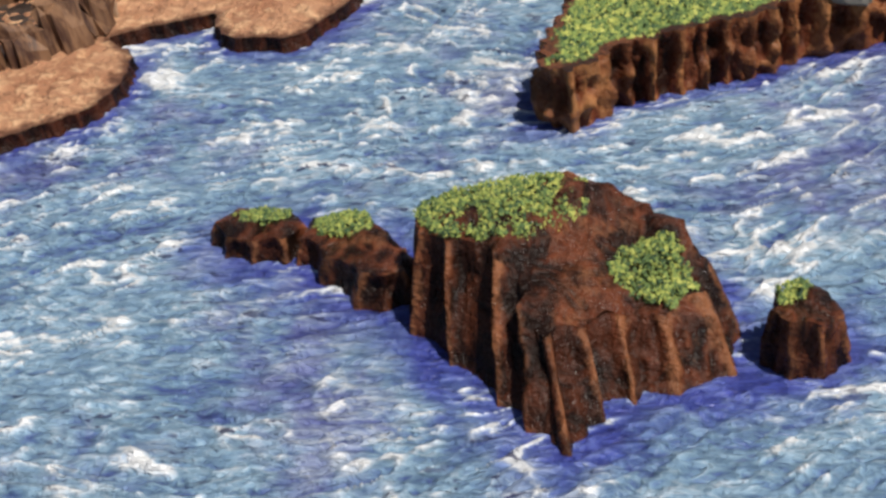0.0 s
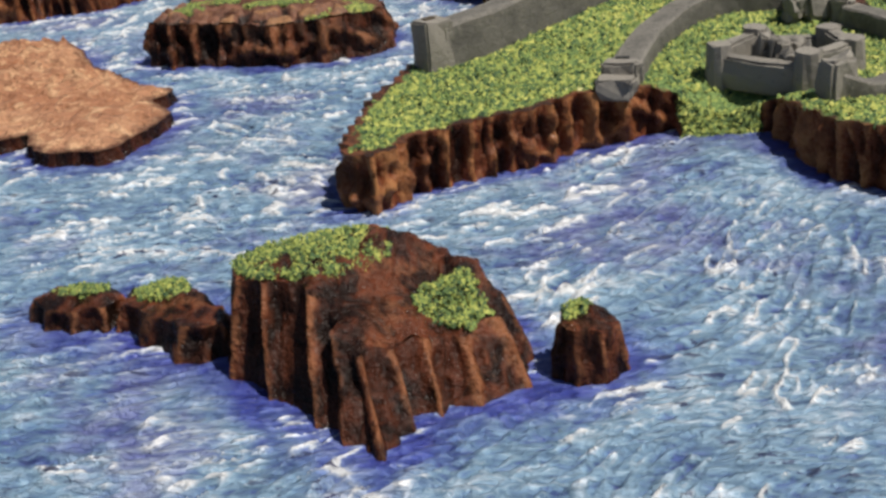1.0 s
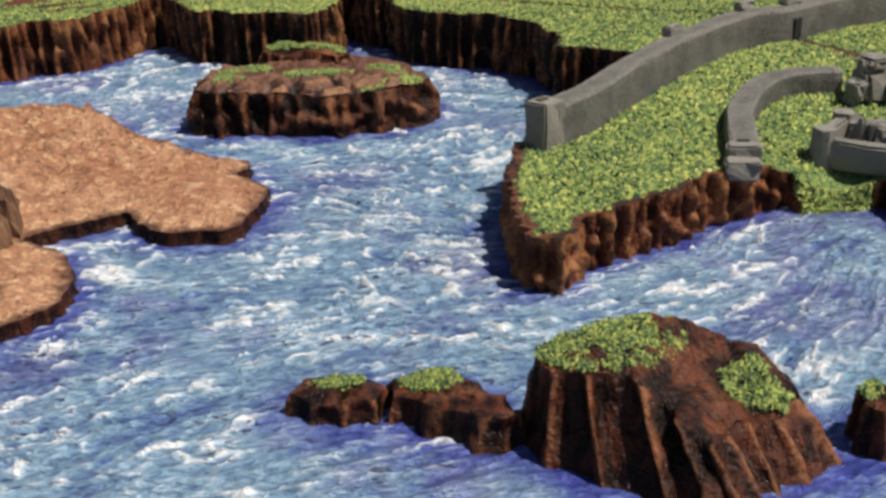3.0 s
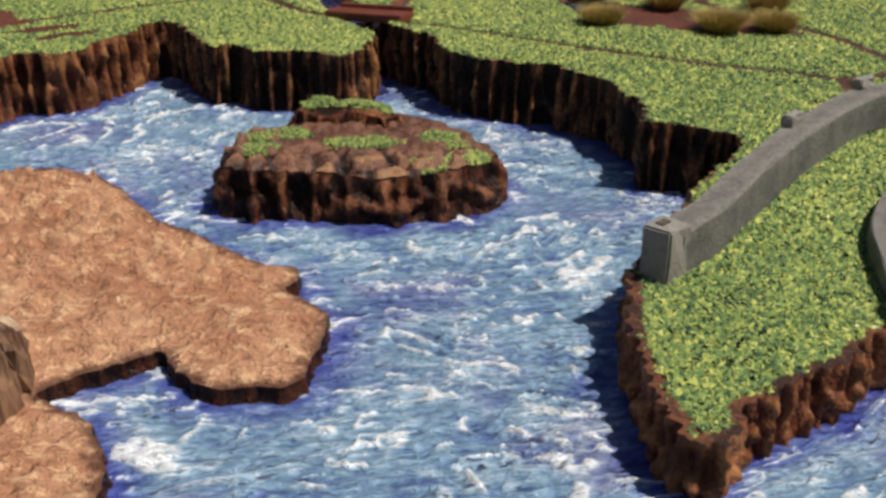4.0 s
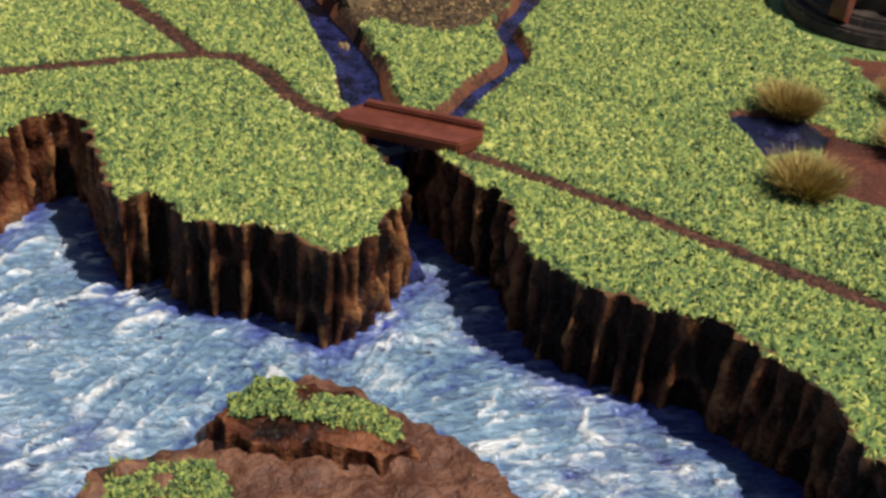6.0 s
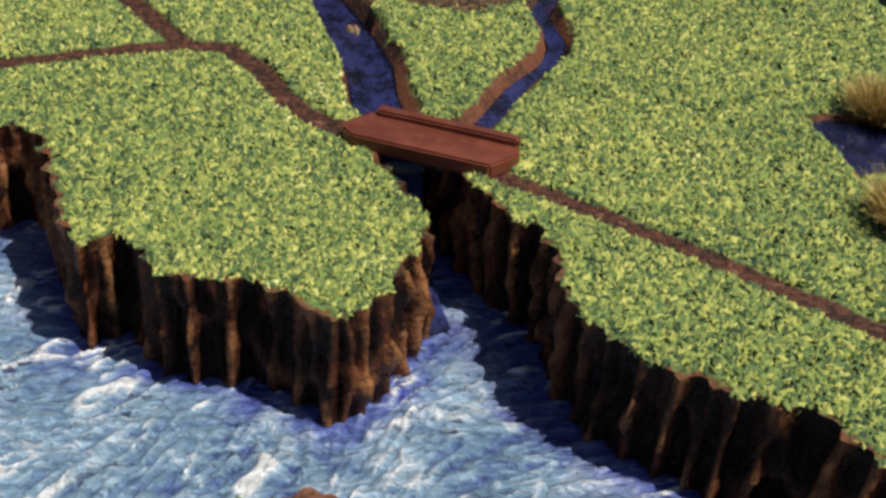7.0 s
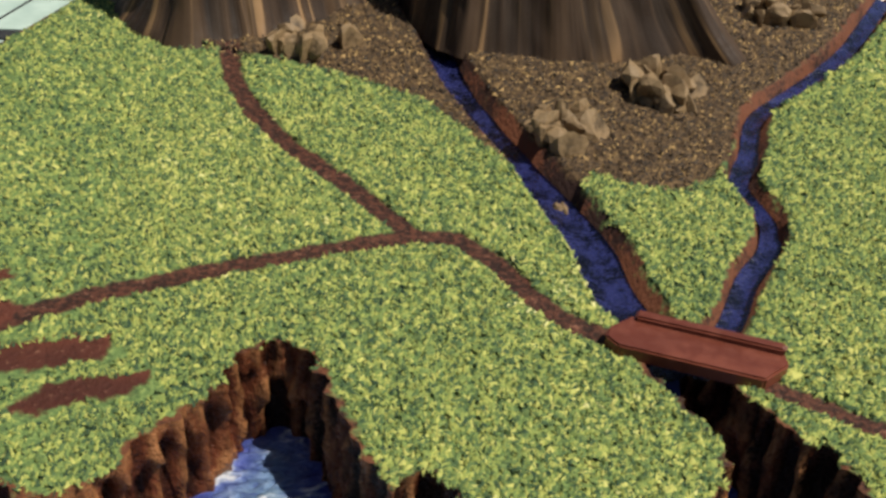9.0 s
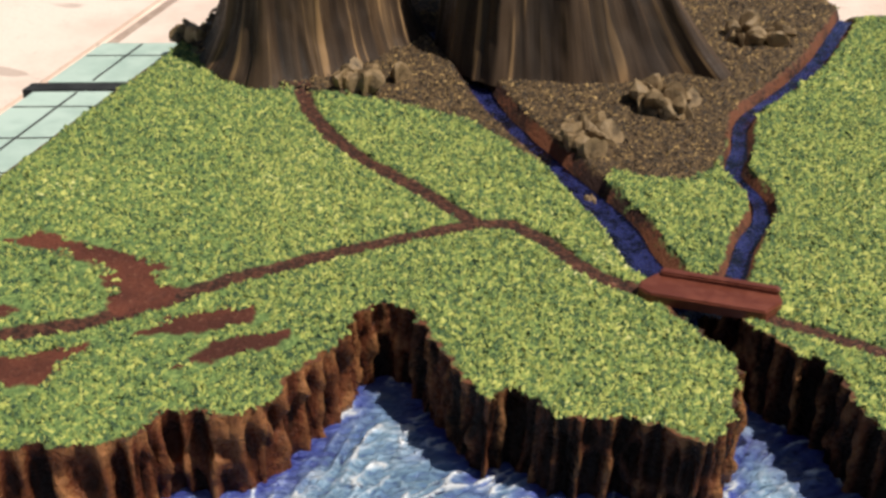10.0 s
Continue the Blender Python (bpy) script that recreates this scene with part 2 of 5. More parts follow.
def make_sand():
    n = Nodes("sandy_crust")
    grain, blot, clump = n.noise(520, 4, 0.7), n.noise(26, 3), n.noise(150, 4, 0.75, n.pos((0.8, 1, 1)), 0.25)
    c = n.mix(n.step(blot, 0.35, 0.65), (0.50, 0.215, 0.11), (0.66, 0.335, 0.185))
    c = n.mix(n.step(clump, 0.50, 0.64, 0, 0.85), c, (0.92, 0.57, 0.32))
    c = n.mix(n.step(n.math("ADD", clump, n.math("MULTIPLY", n.math("SUBTRACT", grain, 0.5), 0.5)), 0.32, 0.44, 0.6, 0.0), c, (0.22, 0.085, 0.04))
    c = n.mix(n.step(n.math("ADD", n.attr("edge"), n.math("MULTIPLY", n.math("SUBTRACT", clump, 0.5), 0.14)), 0.0, 0.06, 0.85, 0.0), c, (0.10, 0.036, 0.02))
    return n.done(c, 0.6, n.bump(n.math("ADD", grain, n.math("MULTIPLY", clump, 2.0)), 1.0, 0.0036), 0.35)


def make_stone(name, a, b, light, rough=0.8, scale=90.0):
    n = Nodes(name)
    grain, blot = n.noise(scale * 6, 4, 0.7), n.noise(scale, 4, 0.6)
    edge = n.add("ShaderNodeNewGeometry").outputs["Pointiness"]
    c = n.mix(n.step(blot, 0.35, 0.65), a, b)
    c = n.mix(n.step(n.math("ADD", edge, n.math("MULTIPLY", n.math("SUBTRACT", grain, 0.5), 0.12)), 0.51, 0.6, 0, 0.7), c, light)
    c = n.mix(n.step(grain, 0.28, 0.4, 0.6, 0), c, [v * 0.4 for v in a])
    return n.done(c, rough, n.bump(n.math("ADD", grain, blot), 0.6, 0.001), 0.3)


def make_bark():
    """Fluted mountain rock: dark brown with upright ochre streaks."""
    n = Nodes("fluted_mountain_rock")
    up = n.add("ShaderNodeSeparateXYZ", {0: n.add("ShaderNodeTexCoord").outputs["Object"]}).outputs[2]
    vec = n.add("ShaderNodeCombineXYZ", {0: n.math("MULTIPLY", n.attr("run"), D), 1: n.math("MULTIPLY", up, 0.06)}).outputs[0]
    streak, fine = n.noise(60, 4, 0.6, vec, 0.1), n.noise(190, 2, 0.5, vec)
    grain = n.noise(500, 3)
    c = n.ramp(streak, [(0.28, (0.010, 0.006, 0.004)), (0.44, (0.036, 0.021, 0.012)), (0.58, (0.085, 0.050, 0.026)), (0.74, (0.22, 0.135, 0.068))])
    c = n.mix(n.step(fine, 0.57, 0.66, 0, 0.75), c, (0.34, 0.20, 0.09))
    # groove shade is put into the colour where the rib value is low
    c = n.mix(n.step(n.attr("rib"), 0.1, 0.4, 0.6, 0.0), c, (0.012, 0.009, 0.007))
    return n.done(c, n.step(grain, 0.3, 0.7, 0.5, 0.75), n.bump(n.math("ADD", streak, n.math("MULTIPLY", fine, 0.6)), 0.8, 0.0025), 0.25)


def make_plain(name, a, b, scale, rough, bump=0.3, spec=0.4, coat=0.0, stretch=(1, 1, 1)):
    n = Nodes(name)
    v = n.pos(stretch)
    blot, grain = n.noise(scale, 4, 0.65, v), n.noise(scale * 7, 3, 0.6, v)
    c = n.mix(n.step(n.math("ADD", blot, n.math("MULTIPLY", n.math("SUBTRACT", grain, 0.5), 0.5)), 0.35, 0.65), a, b)
    return n.done(c, n.step(grain, 0.3, 0.7, rough - 0.08, rough + 0.1), n.bump(n.math("ADD", blot, grain), bump, 0.001), spec, coat=coat)


def make_rough_top():
    """Dusty brown ground between lumps with ochre tops; crevice shade painted near-black."""
    n = Nodes("dusty_brown_rock_top")
    rib, blot, grain = n.attr("rib"), n.noise(55, 4, 0.65), n.noise(420, 3, 0.7)
    c = n.mix(n.step(n.math("ADD", blot, n.math("MULTIPLY", n.math("SUBTRACT", grain, 0.5), 0.6)), 0.36, 0.64), (0.085, 0.033, 0.019), (0.19, 0.085, 0.05))
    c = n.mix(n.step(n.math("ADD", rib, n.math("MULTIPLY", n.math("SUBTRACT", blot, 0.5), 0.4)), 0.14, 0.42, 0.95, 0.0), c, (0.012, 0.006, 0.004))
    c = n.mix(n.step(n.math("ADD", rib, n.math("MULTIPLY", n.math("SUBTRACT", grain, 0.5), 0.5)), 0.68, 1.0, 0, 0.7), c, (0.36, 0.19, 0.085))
    return n.done(c, n.step(grain, 0.3, 0.7, 0.35, 0.65), n.bump(n.math("ADD", blot, grain), 0.9, 0.0016), 0.3)


def make_chips():
    n = Nodes("scree_chips")
    c = n.ramp(island_random(n), [(0.0, (0.012, 0.007, 0.003)), (0.5, (0.042, 0.024, 0.009)), (0.82, (0.115, 0.067, 0.024)), (1.0, (0.42, 0.27, 0.10))])
    return n.done(c, 0.7, None, 0.4)


def make_tuft():
    n = Nodes("dry_grass_tuft")
    up = n.attr("up")
    c = n.ramp(n.math("ADD", up, n.math("MULTIPLY", n.math("SUBTRACT", island_random(n), 0.5), 0.4)), [(0.0, (0.13, 0.078, 0.022)), (0.5, (0.31, 0.205, 0.05)), (1.0, (0.50, 0.37, 0.13))])
    return n.done(c, 0.7, None, 0.3)


def make_paving():
    n = Nodes("pale_pink_paving")
    blot, grain, stain = n.noise(9, 4, 0.65), n.noise(160, 4, 0.7), n.noise(30, 2, 0.4, n.pos((0.6, 1.3, 1)), 0.3)
    c = n.mix(n.step(blot, 0.35, 0.65), (0.66, 0.50, 0.41), (0.76, 0.62, 0.52))
    c = n.mix(n.step(stain, 0.63, 0.68, 0, 0.55), c, (0.34, 0.24, 0.19))
    c = n.mix(n.step(grain, 0.28, 0.38, 0.35, 0), c, (0.4, 0.28, 0.22))
    return n.done(c, 0.85, n.bump(grain, 0.4, 0.002), 0.3)


WATER = make_water()
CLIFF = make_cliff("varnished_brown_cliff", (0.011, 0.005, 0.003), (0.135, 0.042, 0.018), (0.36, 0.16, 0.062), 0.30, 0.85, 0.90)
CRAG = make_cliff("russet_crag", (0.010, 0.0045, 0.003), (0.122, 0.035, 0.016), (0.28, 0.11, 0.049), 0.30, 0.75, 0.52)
TURF, FLOCK, SAND = make_turf(), make_flock(), make_sand()
CASTLE = make_stone("grey_castle_foam", (0.092, 0.086, 0.076), (0.138, 0.128, 0.111), (0.27, 0.245, 0.21))
RUBBLE = make_stone("dark_grey_boulder", (0.012, 0.009, 0.006), (0.085, 0.055, 0.028), (0.33, 0.22, 0.11), 0.5)
BARK, CHIPS, TUFT, PAVING = make_bark(), make_chips(), make_tuft(), make_paving()
BRIDGE = make_plain("red_brown_bridge_paint", (0.115, 0.029, 0.016), (0.165, 0.044, 0.024), 35, 0.42, 0.2)
STREAM = make_plain("glossy_blue_stream", (0.0015, 0.002, 0.008), (0.019, 0.023, 0.095), 110, 0.26, 0.5, 0.5, 0.15)
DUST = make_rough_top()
FALL = make_plain("dark_blue_water_paint", (0.005, 0.006, 0.02), (0.03, 0.038, 0.16), 60, 0.6, 0.3, 0.25)
POND = make_plain("glossy_dark_pond", (0.004, 0.005, 0.014), (0.012, 0.014, 0.05), 90, 0.09, 1.0, 0.4, 0.1)
TEAL = make_plain("teal_board_paint", (0.36, 0.46, 0.39), (0.46, 0.56, 0.48), 14, 0.6, 0.2)
DARK = make_plain("dark_gap", (0.012, 0.012, 0.012), (0.03, 0.03, 0.03), 60, 0.8)
FOAM = make_plain("raw_board_edge", (0.06, 0.045, 0.03), (0.12, 0.09, 0.06), 40, 0.8)
BEDDING = make_plain("sandy_joint_bed", (0.32, 0.23, 0.18), (0.44, 0.33, 0.26), 20, 0.85)
RED = make_plain("red_brown_tower_paint", (0.075, 0.022, 0.014), (0.17, 0.052, 0.034), 70, 0.4)
SOOT = make_plain("dark_umber_tower_stone", (0.018, 0.012, 0.01), (0.06, 0.042, 0.034), 70, 0.5)
CREAM = make_plain("cream_painted_panel", (0.6, 0.55, 0.5), (0.72, 0.68, 0.62), 50, 0.6)
FORT = make_plain("banded_fort_stone", (0.05, 0.02, 0.012), (0.22, 0.115, 0.06), 95, 0.6, 0.5, stretch=(1, 1, 0.12))


# ---- plan of the land ----
COAST = spline([(-3.4, 5.9), (-2.7, 6.15), (-2.1, 6.45), (-1.9, 6.47), (-1.68, 6.47), (-1.58, 6.60), (-1.40, 6.55), (-1.24, 6.66), (-1.08, 6.84), (-0.96, 7.03),
                (-0.86, 7.11), (-0.78, 7.03), (-0.70, 6.80), (-0.60, 6.56), (-0.52, 6.60), (-0.39, 6.44), (-0.19, 6.40), (-0.05, 6.31), (0.03, 6.25), (0.12, 6.32),
                (0.20, 6.46), (0.27, 6.60), (0.23, 6.74), (0.18, 6.92), (0.14, 7.05), (0.20, 7.12), (0.32, 7.06), (0.38, 6.90), (0.44, 6.72), (0.53, 6.60),
                (0.56, 6.42), (0.60, 6.25), (0.68, 6.15), (0.83, 6.04), (1.01, 5.96), (1.10, 5.84), (1.18, 5.74), (1.25, 5.64)], 0.012)
COAST2 = spline([(1.25, 5.64), (1.24, 5.50), (1.29, 5.30), (1.22, 5.14), (1.20, 5.06), (1.36, 4.98), (1.52, 4.80), (1.40, 4.62), (1.18, 4.42), (1.02, 4.25), (0.84, 4.10),
                 (0.68, 3.85), (0.60, 3.60), (0.54, 3.35), (0.50, 3.12), (0.52, 2.96), (0.62, 2.89), (0.72, 2.99), (0.80, 3.07), (0.95, 3.12), (1.12, 3.20),
                 (1.28, 3.31), (1.46, 3.37), (1.60, 3.40), (1.70, 3.38), (1.82, 3.34), (1.94, 3.28), (2.01, 3.16), (2.06, 2.95), (2.14, 2.78), (2.35, 2.62), (2.8, 2.4), (3.4, 2.2), (4.3, 2.1)], 0.012)
BORDER = [(4.3, 9.8), (2.1, 9.75), (2.02, 9.72), (1.93, 10.35), (-1.33, 10.35), (-3.4, 5.95)]
STREAM_L = [(-0.36, 9.75), (-0.22, 9.15), (-0.17, 8.80), (-0.08, 8.43), (0.02, 8.11), (0.08, 7.88), (0.14, 7.65), (0.16, 7.40), (0.195, 7.20), (0.24, 7.02)]
STREAM_R = [(2.04, 9.70), (1.60, 9.12), (1.20, 8.73), (1.06, 8.61), (0.975, 8.50), (0.915, 8.36), (0.86, 8.22), (0.755, 8.02), (0.785, 7.80), (0.735, 7.63), (0.60, 7.45), (0.48, 7.24), (0.30, 7.00)]
ROADS = [
    [(-2.9, 6.95), (-2.15, 7.07), (-1.88, 7.11), (-1.64, 7.21), (-1.41, 7.33), (-0.99, 7.48), (-0.70, 7.57), (-0.45, 7.64), (-0.31, 7.63), (-0.20, 7.49), (-0.12, 7.31), (-0.04, 7.20), (0.08, 7.11)],
    [(-0.45, 7.65), (-0.61, 7.90), (-0.84, 8.23), (-0.97, 8.48), (-1.05, 8.74), (-1.08, 9.05)],
    [(0.46, 6.91), (0.72, 6.71), (0.92, 6.56), (1.07, 6.44), (1.27, 6.26), (1.60, 6.00), (1.87, 5.80), (2.10, 5.70), (2.36, 5.50), (2.58, 5.50), (2.86, 5.64), (3.6, 5.7)],
    [(2.62, 7.75), (2.55, 7.45), (2.44, 7.20), (2.30, 7.06), (2.37, 6.83), (2.6, 6.5), (2.72, 6.2), (2.78, 5.9), (2.82, 5.62)],
    [(2.38, 5.48), (2.34, 5.30), (2.36, 5.1), (2.45, 4.75), (2.6, 4.45), (2.56, 4.0)],
]
ROAD_HALF = [0.041, 0.041, 0.037, 0.045, 0.038]
MUDS = [
    [(1.76, 7.08), (1.64, 6.66), (1.93, 6.47), (2.20, 6.36), (2.62, 6.25), (2.55, 6.62), (2.24, 6.86), (1.95, 7.00)],
    [(2.10, 7.76), (2.36, 7.72), (2.44, 7.36), (2.30, 7.28), (2.17, 7.40)],
    [(-2.24, 7.68), (-2.10, 7.74), (-1.92, 7.62), (-1.76, 7.54), (-1.60, 7.45), (-1.66, 7.38), (-1.58, 7.28), (-1.62, 7.18), (-1.80, 7.16), (-1.84, 7.34), (-1.86, 7.46), (-2.04, 7.56)],
    [(-1.71, 7.02), (-1.60, 7.12), (-1.44, 7.17), (-1.30, 7.16), (-1.32, 7.05), (-1.50, 7.01)],
    [(-1.58, 6.82), (-1.44, 6.96), (-1.30, 7.01), (-1.17, 7.00), (-1.22, 6.92), (-1.40, 6.86)],
    [(-2.4, 6.88), (-2.12, 6.94), (-1.83, 7.00), (-1.91, 6.88), (-1.96, 6.77), (-2.10, 6.79), (-2.4, 6.74)],
    [(-2.5, 7.25), (-2.16, 7.24), (-2.10, 7.20), (-2.2, 7.15), (-2.5, 7.16)],
]
SCREE = [(-1.38, 9.10), (-1.02, 8.95), (-0.64, 8.80), (-0.34, 8.60), (-0.12, 8.20), (0.00, 7.95), (0.10, 7.88), (0.22, 8.03), (0.36, 7.93), (0.52, 7.92), (0.68, 8.04),
         (0.78, 8.2), (0.94, 8.48), (1.52, 9.06), (2.03, 9.66), (1.93, 10.4), (-1.4, 10.4), (-1.62, 9.5)]
PONDS = [(1.47, 7.22), (1.56, 7.26), (1.70, 7.20), (1.82, 7.10), (1.74, 6.98), (1.58, 6.94), (1.52, 6.92), (1.50, 7.06)]


def ramp01(v, a, b):
    u = np.clip((np.asarray(v, float) - a) / (b - a), 0, 1)
    return u * u * (3 - 2 * u)


def stream_scale(y):
    """How much wider the west stream runs near the bridge."""
    return 1 + 0.28 * ramp01(y, 7.08, 7.3) * (1 - ramp01(y, 7.85, 8.15))


def land_fields(p):
    """Signed distances of ground points to roads, mud, scree, banks and pond, and the ground's height there."""
    p = np.asarray(p, float)
    road = np.min([away(p, r) - w for r, w in zip(ROADS, ROAD_HALF)], axis=0)
    mud = np.min([signed(p, m) for m in MUDS], axis=0)
    scree = signed(p, SCREE)
    dl, dr, pond = away(p, STREAM_L) / stream_scale(p[:, 1]), away(p, STREAM_R), signed(p, PONDS)
    bank = np.minimum(np.minimum(dl - 0.084, dr - 0.064), pond - 0.02)
    h = 0.195 + 0.115 * ramp01(p[:, 1], 3.75, 4.75)
    h = h - 0.10 * np.exp(-((p[:, 0] - 1.84) ** 2 / 0.03 + (p[:, 1] - 3.34) ** 2 / 0.014)) - 0.035 * np.exp(-((p[:, 0] - 2.05) ** 2 / 0.05 + (p[:, 1] - 3.42) ** 2 / 0.05))
    h = h + 0.014 * (fbm(p[:, 0] * 3, p[:, 1] * 3, 3, 5) - 0.5)
    h = h + 0.05 * ramp01(p[:, 1], 8.6, 9.6) * (scree < 0.0)
    h = h - 0.10 * (1 - ramp01(dl, 0.054, 0.084)) - 0.075 * (1 - ramp01(dr, 0.034, 0.054)) - 0.05 * (1 - ramp01(pond, -0.04, 0.02))
    h = h - 0.008 * (1 - ramp01(road, -0.01, 0.015))
    return h, road, mud, scree, bank


def rim(line, closed, seed, wave, depth, lip):
    """Rock face running along a plan line: rib strength and outward shift for levels 0 (top) to 1 (foot)."""
    nxt, prv = np.roll(line, -3, axis=0), np.roll(line, 3, axis=0)
    if not closed:
        nxt[-3:], prv[:3] = line[-1], line[0]
    t = nxt - prv
    t /= np.maximum(np.linalg.norm(t, axis=1), 1e-9)[:, None]
    out = np.c_[t[:, 1], -t[:, 0]]
    s = np.r_[0, np.cumsum(np.linalg.norm(np.diff(line, axis=0), axis=1))]
    return out, s


def face_strip(line, top, foot, seed, wave=0.11, depth=0.05, lip=0.5, flare=0.015, levels=9, closed=True, fade=None, lean=0.0, bow=1.0, cell=0.0, slope=None):
    """Cliff strip with upright ribs and scooped hollows. line runs counter-clockwise round the land. Returns verts, quads, rib values and the top edge."""
    n = len(line)
    out, s = rim(line, closed, seed, wave, depth, lip)
    bend = s + 0.05 * (fbm(s * 4, s * 0, 2, seed) - 0.5)
    fade = np.ones(n) if fade is None else fade
    rows, ribs = [], []
    for k in range(levels):
        u = k / (levels - 1)
        shear = bend + 0.03 * u * (vn(s * 3, s * 0 + 5, seed + 3) - 0.5)
        phase = shear / wave + 1.7 * (fbm(s / wave * 0.24, s * 0 + 0.10 * u, 3, seed + 6) - 0.5)
        amp = ramp01(vn(s / wave * 0.6, u * 0.45 + 0 * s, seed + 1), 0.1, 0.8)
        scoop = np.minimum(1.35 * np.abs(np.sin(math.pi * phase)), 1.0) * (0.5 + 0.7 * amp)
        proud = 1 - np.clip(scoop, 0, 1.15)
        if cell:
            web = 1 - ramp01(cells(shear / (wave * 1.35) + 0.5 * (fbm(s * 9, s * 0 + u * 2, 2, seed + 15) - 0.5), 0 * s + u * cell + 0.5 * vn(s * 4, s * 0, seed + 16), seed + 14), 0.03, 0.34)
            proud = np.clip(0.74 * proud + 0.46 * web, 0, 1)
        small = 1 - np.abs(2 * vn(shear / (wave * 0.22), u * 2.6 + 0 * s, seed + 2) - 1)
        gain = (lip + (1 - lip) * ramp01(u, 0.02, 0.38)) * (1 - 0.62 * u * u)
        shift = fade * (depth * gain * (proud - 0.70) + depth * 0.3 * (small - 0.5) * gain + flare * u * u) + lean * u ** bow
        z = top + (foot - top) * u
        if 0 < k < levels - 1:
            z = z + 0.02 * (vn(s * 9, s * 0 + u * 6, seed + 8) - 0.5)
        crumb = fade * 0.2 * depth * (fbm(s * 26, s * 0 + u * 9, 2, seed + 12) - 0.5) * min(1.0, 6 * u)
        spread = np.zeros((n, 2)) if slope is None else slope * u ** bow
        rows.append(np.c_[line + out * (shift + crumb)[:, None] + spread, z])
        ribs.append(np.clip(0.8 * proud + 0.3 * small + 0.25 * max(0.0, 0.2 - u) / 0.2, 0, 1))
    verts = np.concatenate(rows)
    m = n if closed else n - 1
    i = np.arange(m)
    j = (i + 1) % n
    quads = np.concatenate([np.c_[k * n + i, (k + 1) * n + i, (k + 1) * n + j, k * n + j] for k in range(levels - 1)])
    return verts, quads, np.concatenate(ribs), rows[0]


def cells(x, y, seed):
    """Distance to the border between the cells of a jittered lattice: 0 on the border."""
    ix, iy = np.floor(x), np.floor(y)
    near, second = np.full(len(x), 9.0), np.full(len(x), 9.0)
    for i in (-1, 0, 1):
        for j in (-1, 0, 1):
            cx, cy = ix + i, iy + j
            d = np.hypot(cx + 0.1 + 0.8 * vn(cx + 0.0, cy + 0.0, seed) - x, cy + 0.1 + 0.8 * vn(cx + 0.0, cy + 0.0, seed + 1) - y)
            second = np.minimum(second, np.maximum(near, d))
            near = np.minimum(near, d)
    return second - near


def grid_inside(poly, step, seed):
    poly = np.asarray(poly)
    lo, hi = poly.min(axis=0), poly.max(axis=0)
    gx, gy = np.meshgrid(np.arange(lo[0], hi[0], step), np.arange(lo[1], hi[1], step))
    g = np.c_[gx.ravel(), gy.ravel()] + np.random.default_rng(seed).uniform(-0.3, 0.3, (gx.size, 2)) * step
    return g[inside(g, poly)]


def flakes(points, size, seed, lift=0.0):
    """Loose chips at points (x, y, z): one small three-sided pyramid each. Returns verts and triangles."""
    rng = np.random.default_rng(seed)
    n = len(points)
    a = rng.uniform(0, 2 * np.pi, n)
    r = rng.uniform(size[0], size[1], n)
    long = rng.uniform(1.4, 3.2, n)
    tilt = rng.normal(0, 0.35, (n, 2))
    corners = []
    for k in range(3):
        b = a + k * 2 * np.pi / 3
        ex, ey = np.cos(b - a) * r * long * 0.6, np.sin(b - a) * r * 0.46
        x, y = ex * np.cos(a) - ey * np.sin(a), ex * np.sin(a) + ey * np.cos(a)
        corners.append(np.c_[x, y, x * tilt[:, 0] + y * tilt[:, 1]])
    tip = np.c_[rng.normal(0, 0.5, n) * r, rng.normal(0, 0.5, n) * r, r * rng.uniform(0.6, 1.6, n)]
    base = np.asarray(points) + np.c_[np.zeros((n, 2)), np.full(n, lift)]
    v = np.stack([base + c for c in corners + [tip]], axis=1).reshape(-1, 3)
    i = np.arange(n)[:, None] * 4
    f = np.concatenate([i + np.array([[0, 1, 3]]), i + np.array([[1, 2, 3]]), i + np.array([[2, 0, 3]])])
    return v, f


# ---- large structure: paving, base boards, water, land ----
def build_paving():
    ground = tagged(new("ground"), "pale pinkish stained concrete slabs of a patio", "paving", kind="structure")
    bed = bmesh.new()
    bmesh.ops.create_grid(bed, x_segments=1, y_segments=1, size=400)
    for v in bed.verts:
        v.co.z = -0.47
    part("bedding", bed, BEDDING, ground, "sandy joint bed below the slabs")
    rng = random.Random(4)
    angle, w = math.radians(23.5), 4.4
    base = None
    for i in range(-5, 6):
        for j in range(-3, 8):
            if base is None:
                bm = bmesh.new()
                bmesh.ops.create_cube(bm, size=1.0)
                bmesh.ops.scale(bm, vec=(w - 0.09, w - 0.09, 0.3), verts=bm.verts)
                bmesh.ops.bevel(bm, geom=bm.edges[:], offset=0.03, segments=2, affect="EDGES")
                ob = base = part("slab", bm, PAVING, ground)
            else:
                ob = new("slab", base.data)
                ob.parent = ground
            x, y = (i + 0.30) * w, j * w
            ob.matrix_local = pose(D * (x * math.cos(angle) + y * math.sin(angle) - 2.9), D * (-x * math.sin(angle) + y * math.cos(angle) + 8.0), D * (-0.58 + rng.uniform(-0.01, 0.01)), 0, 0, -23.5)


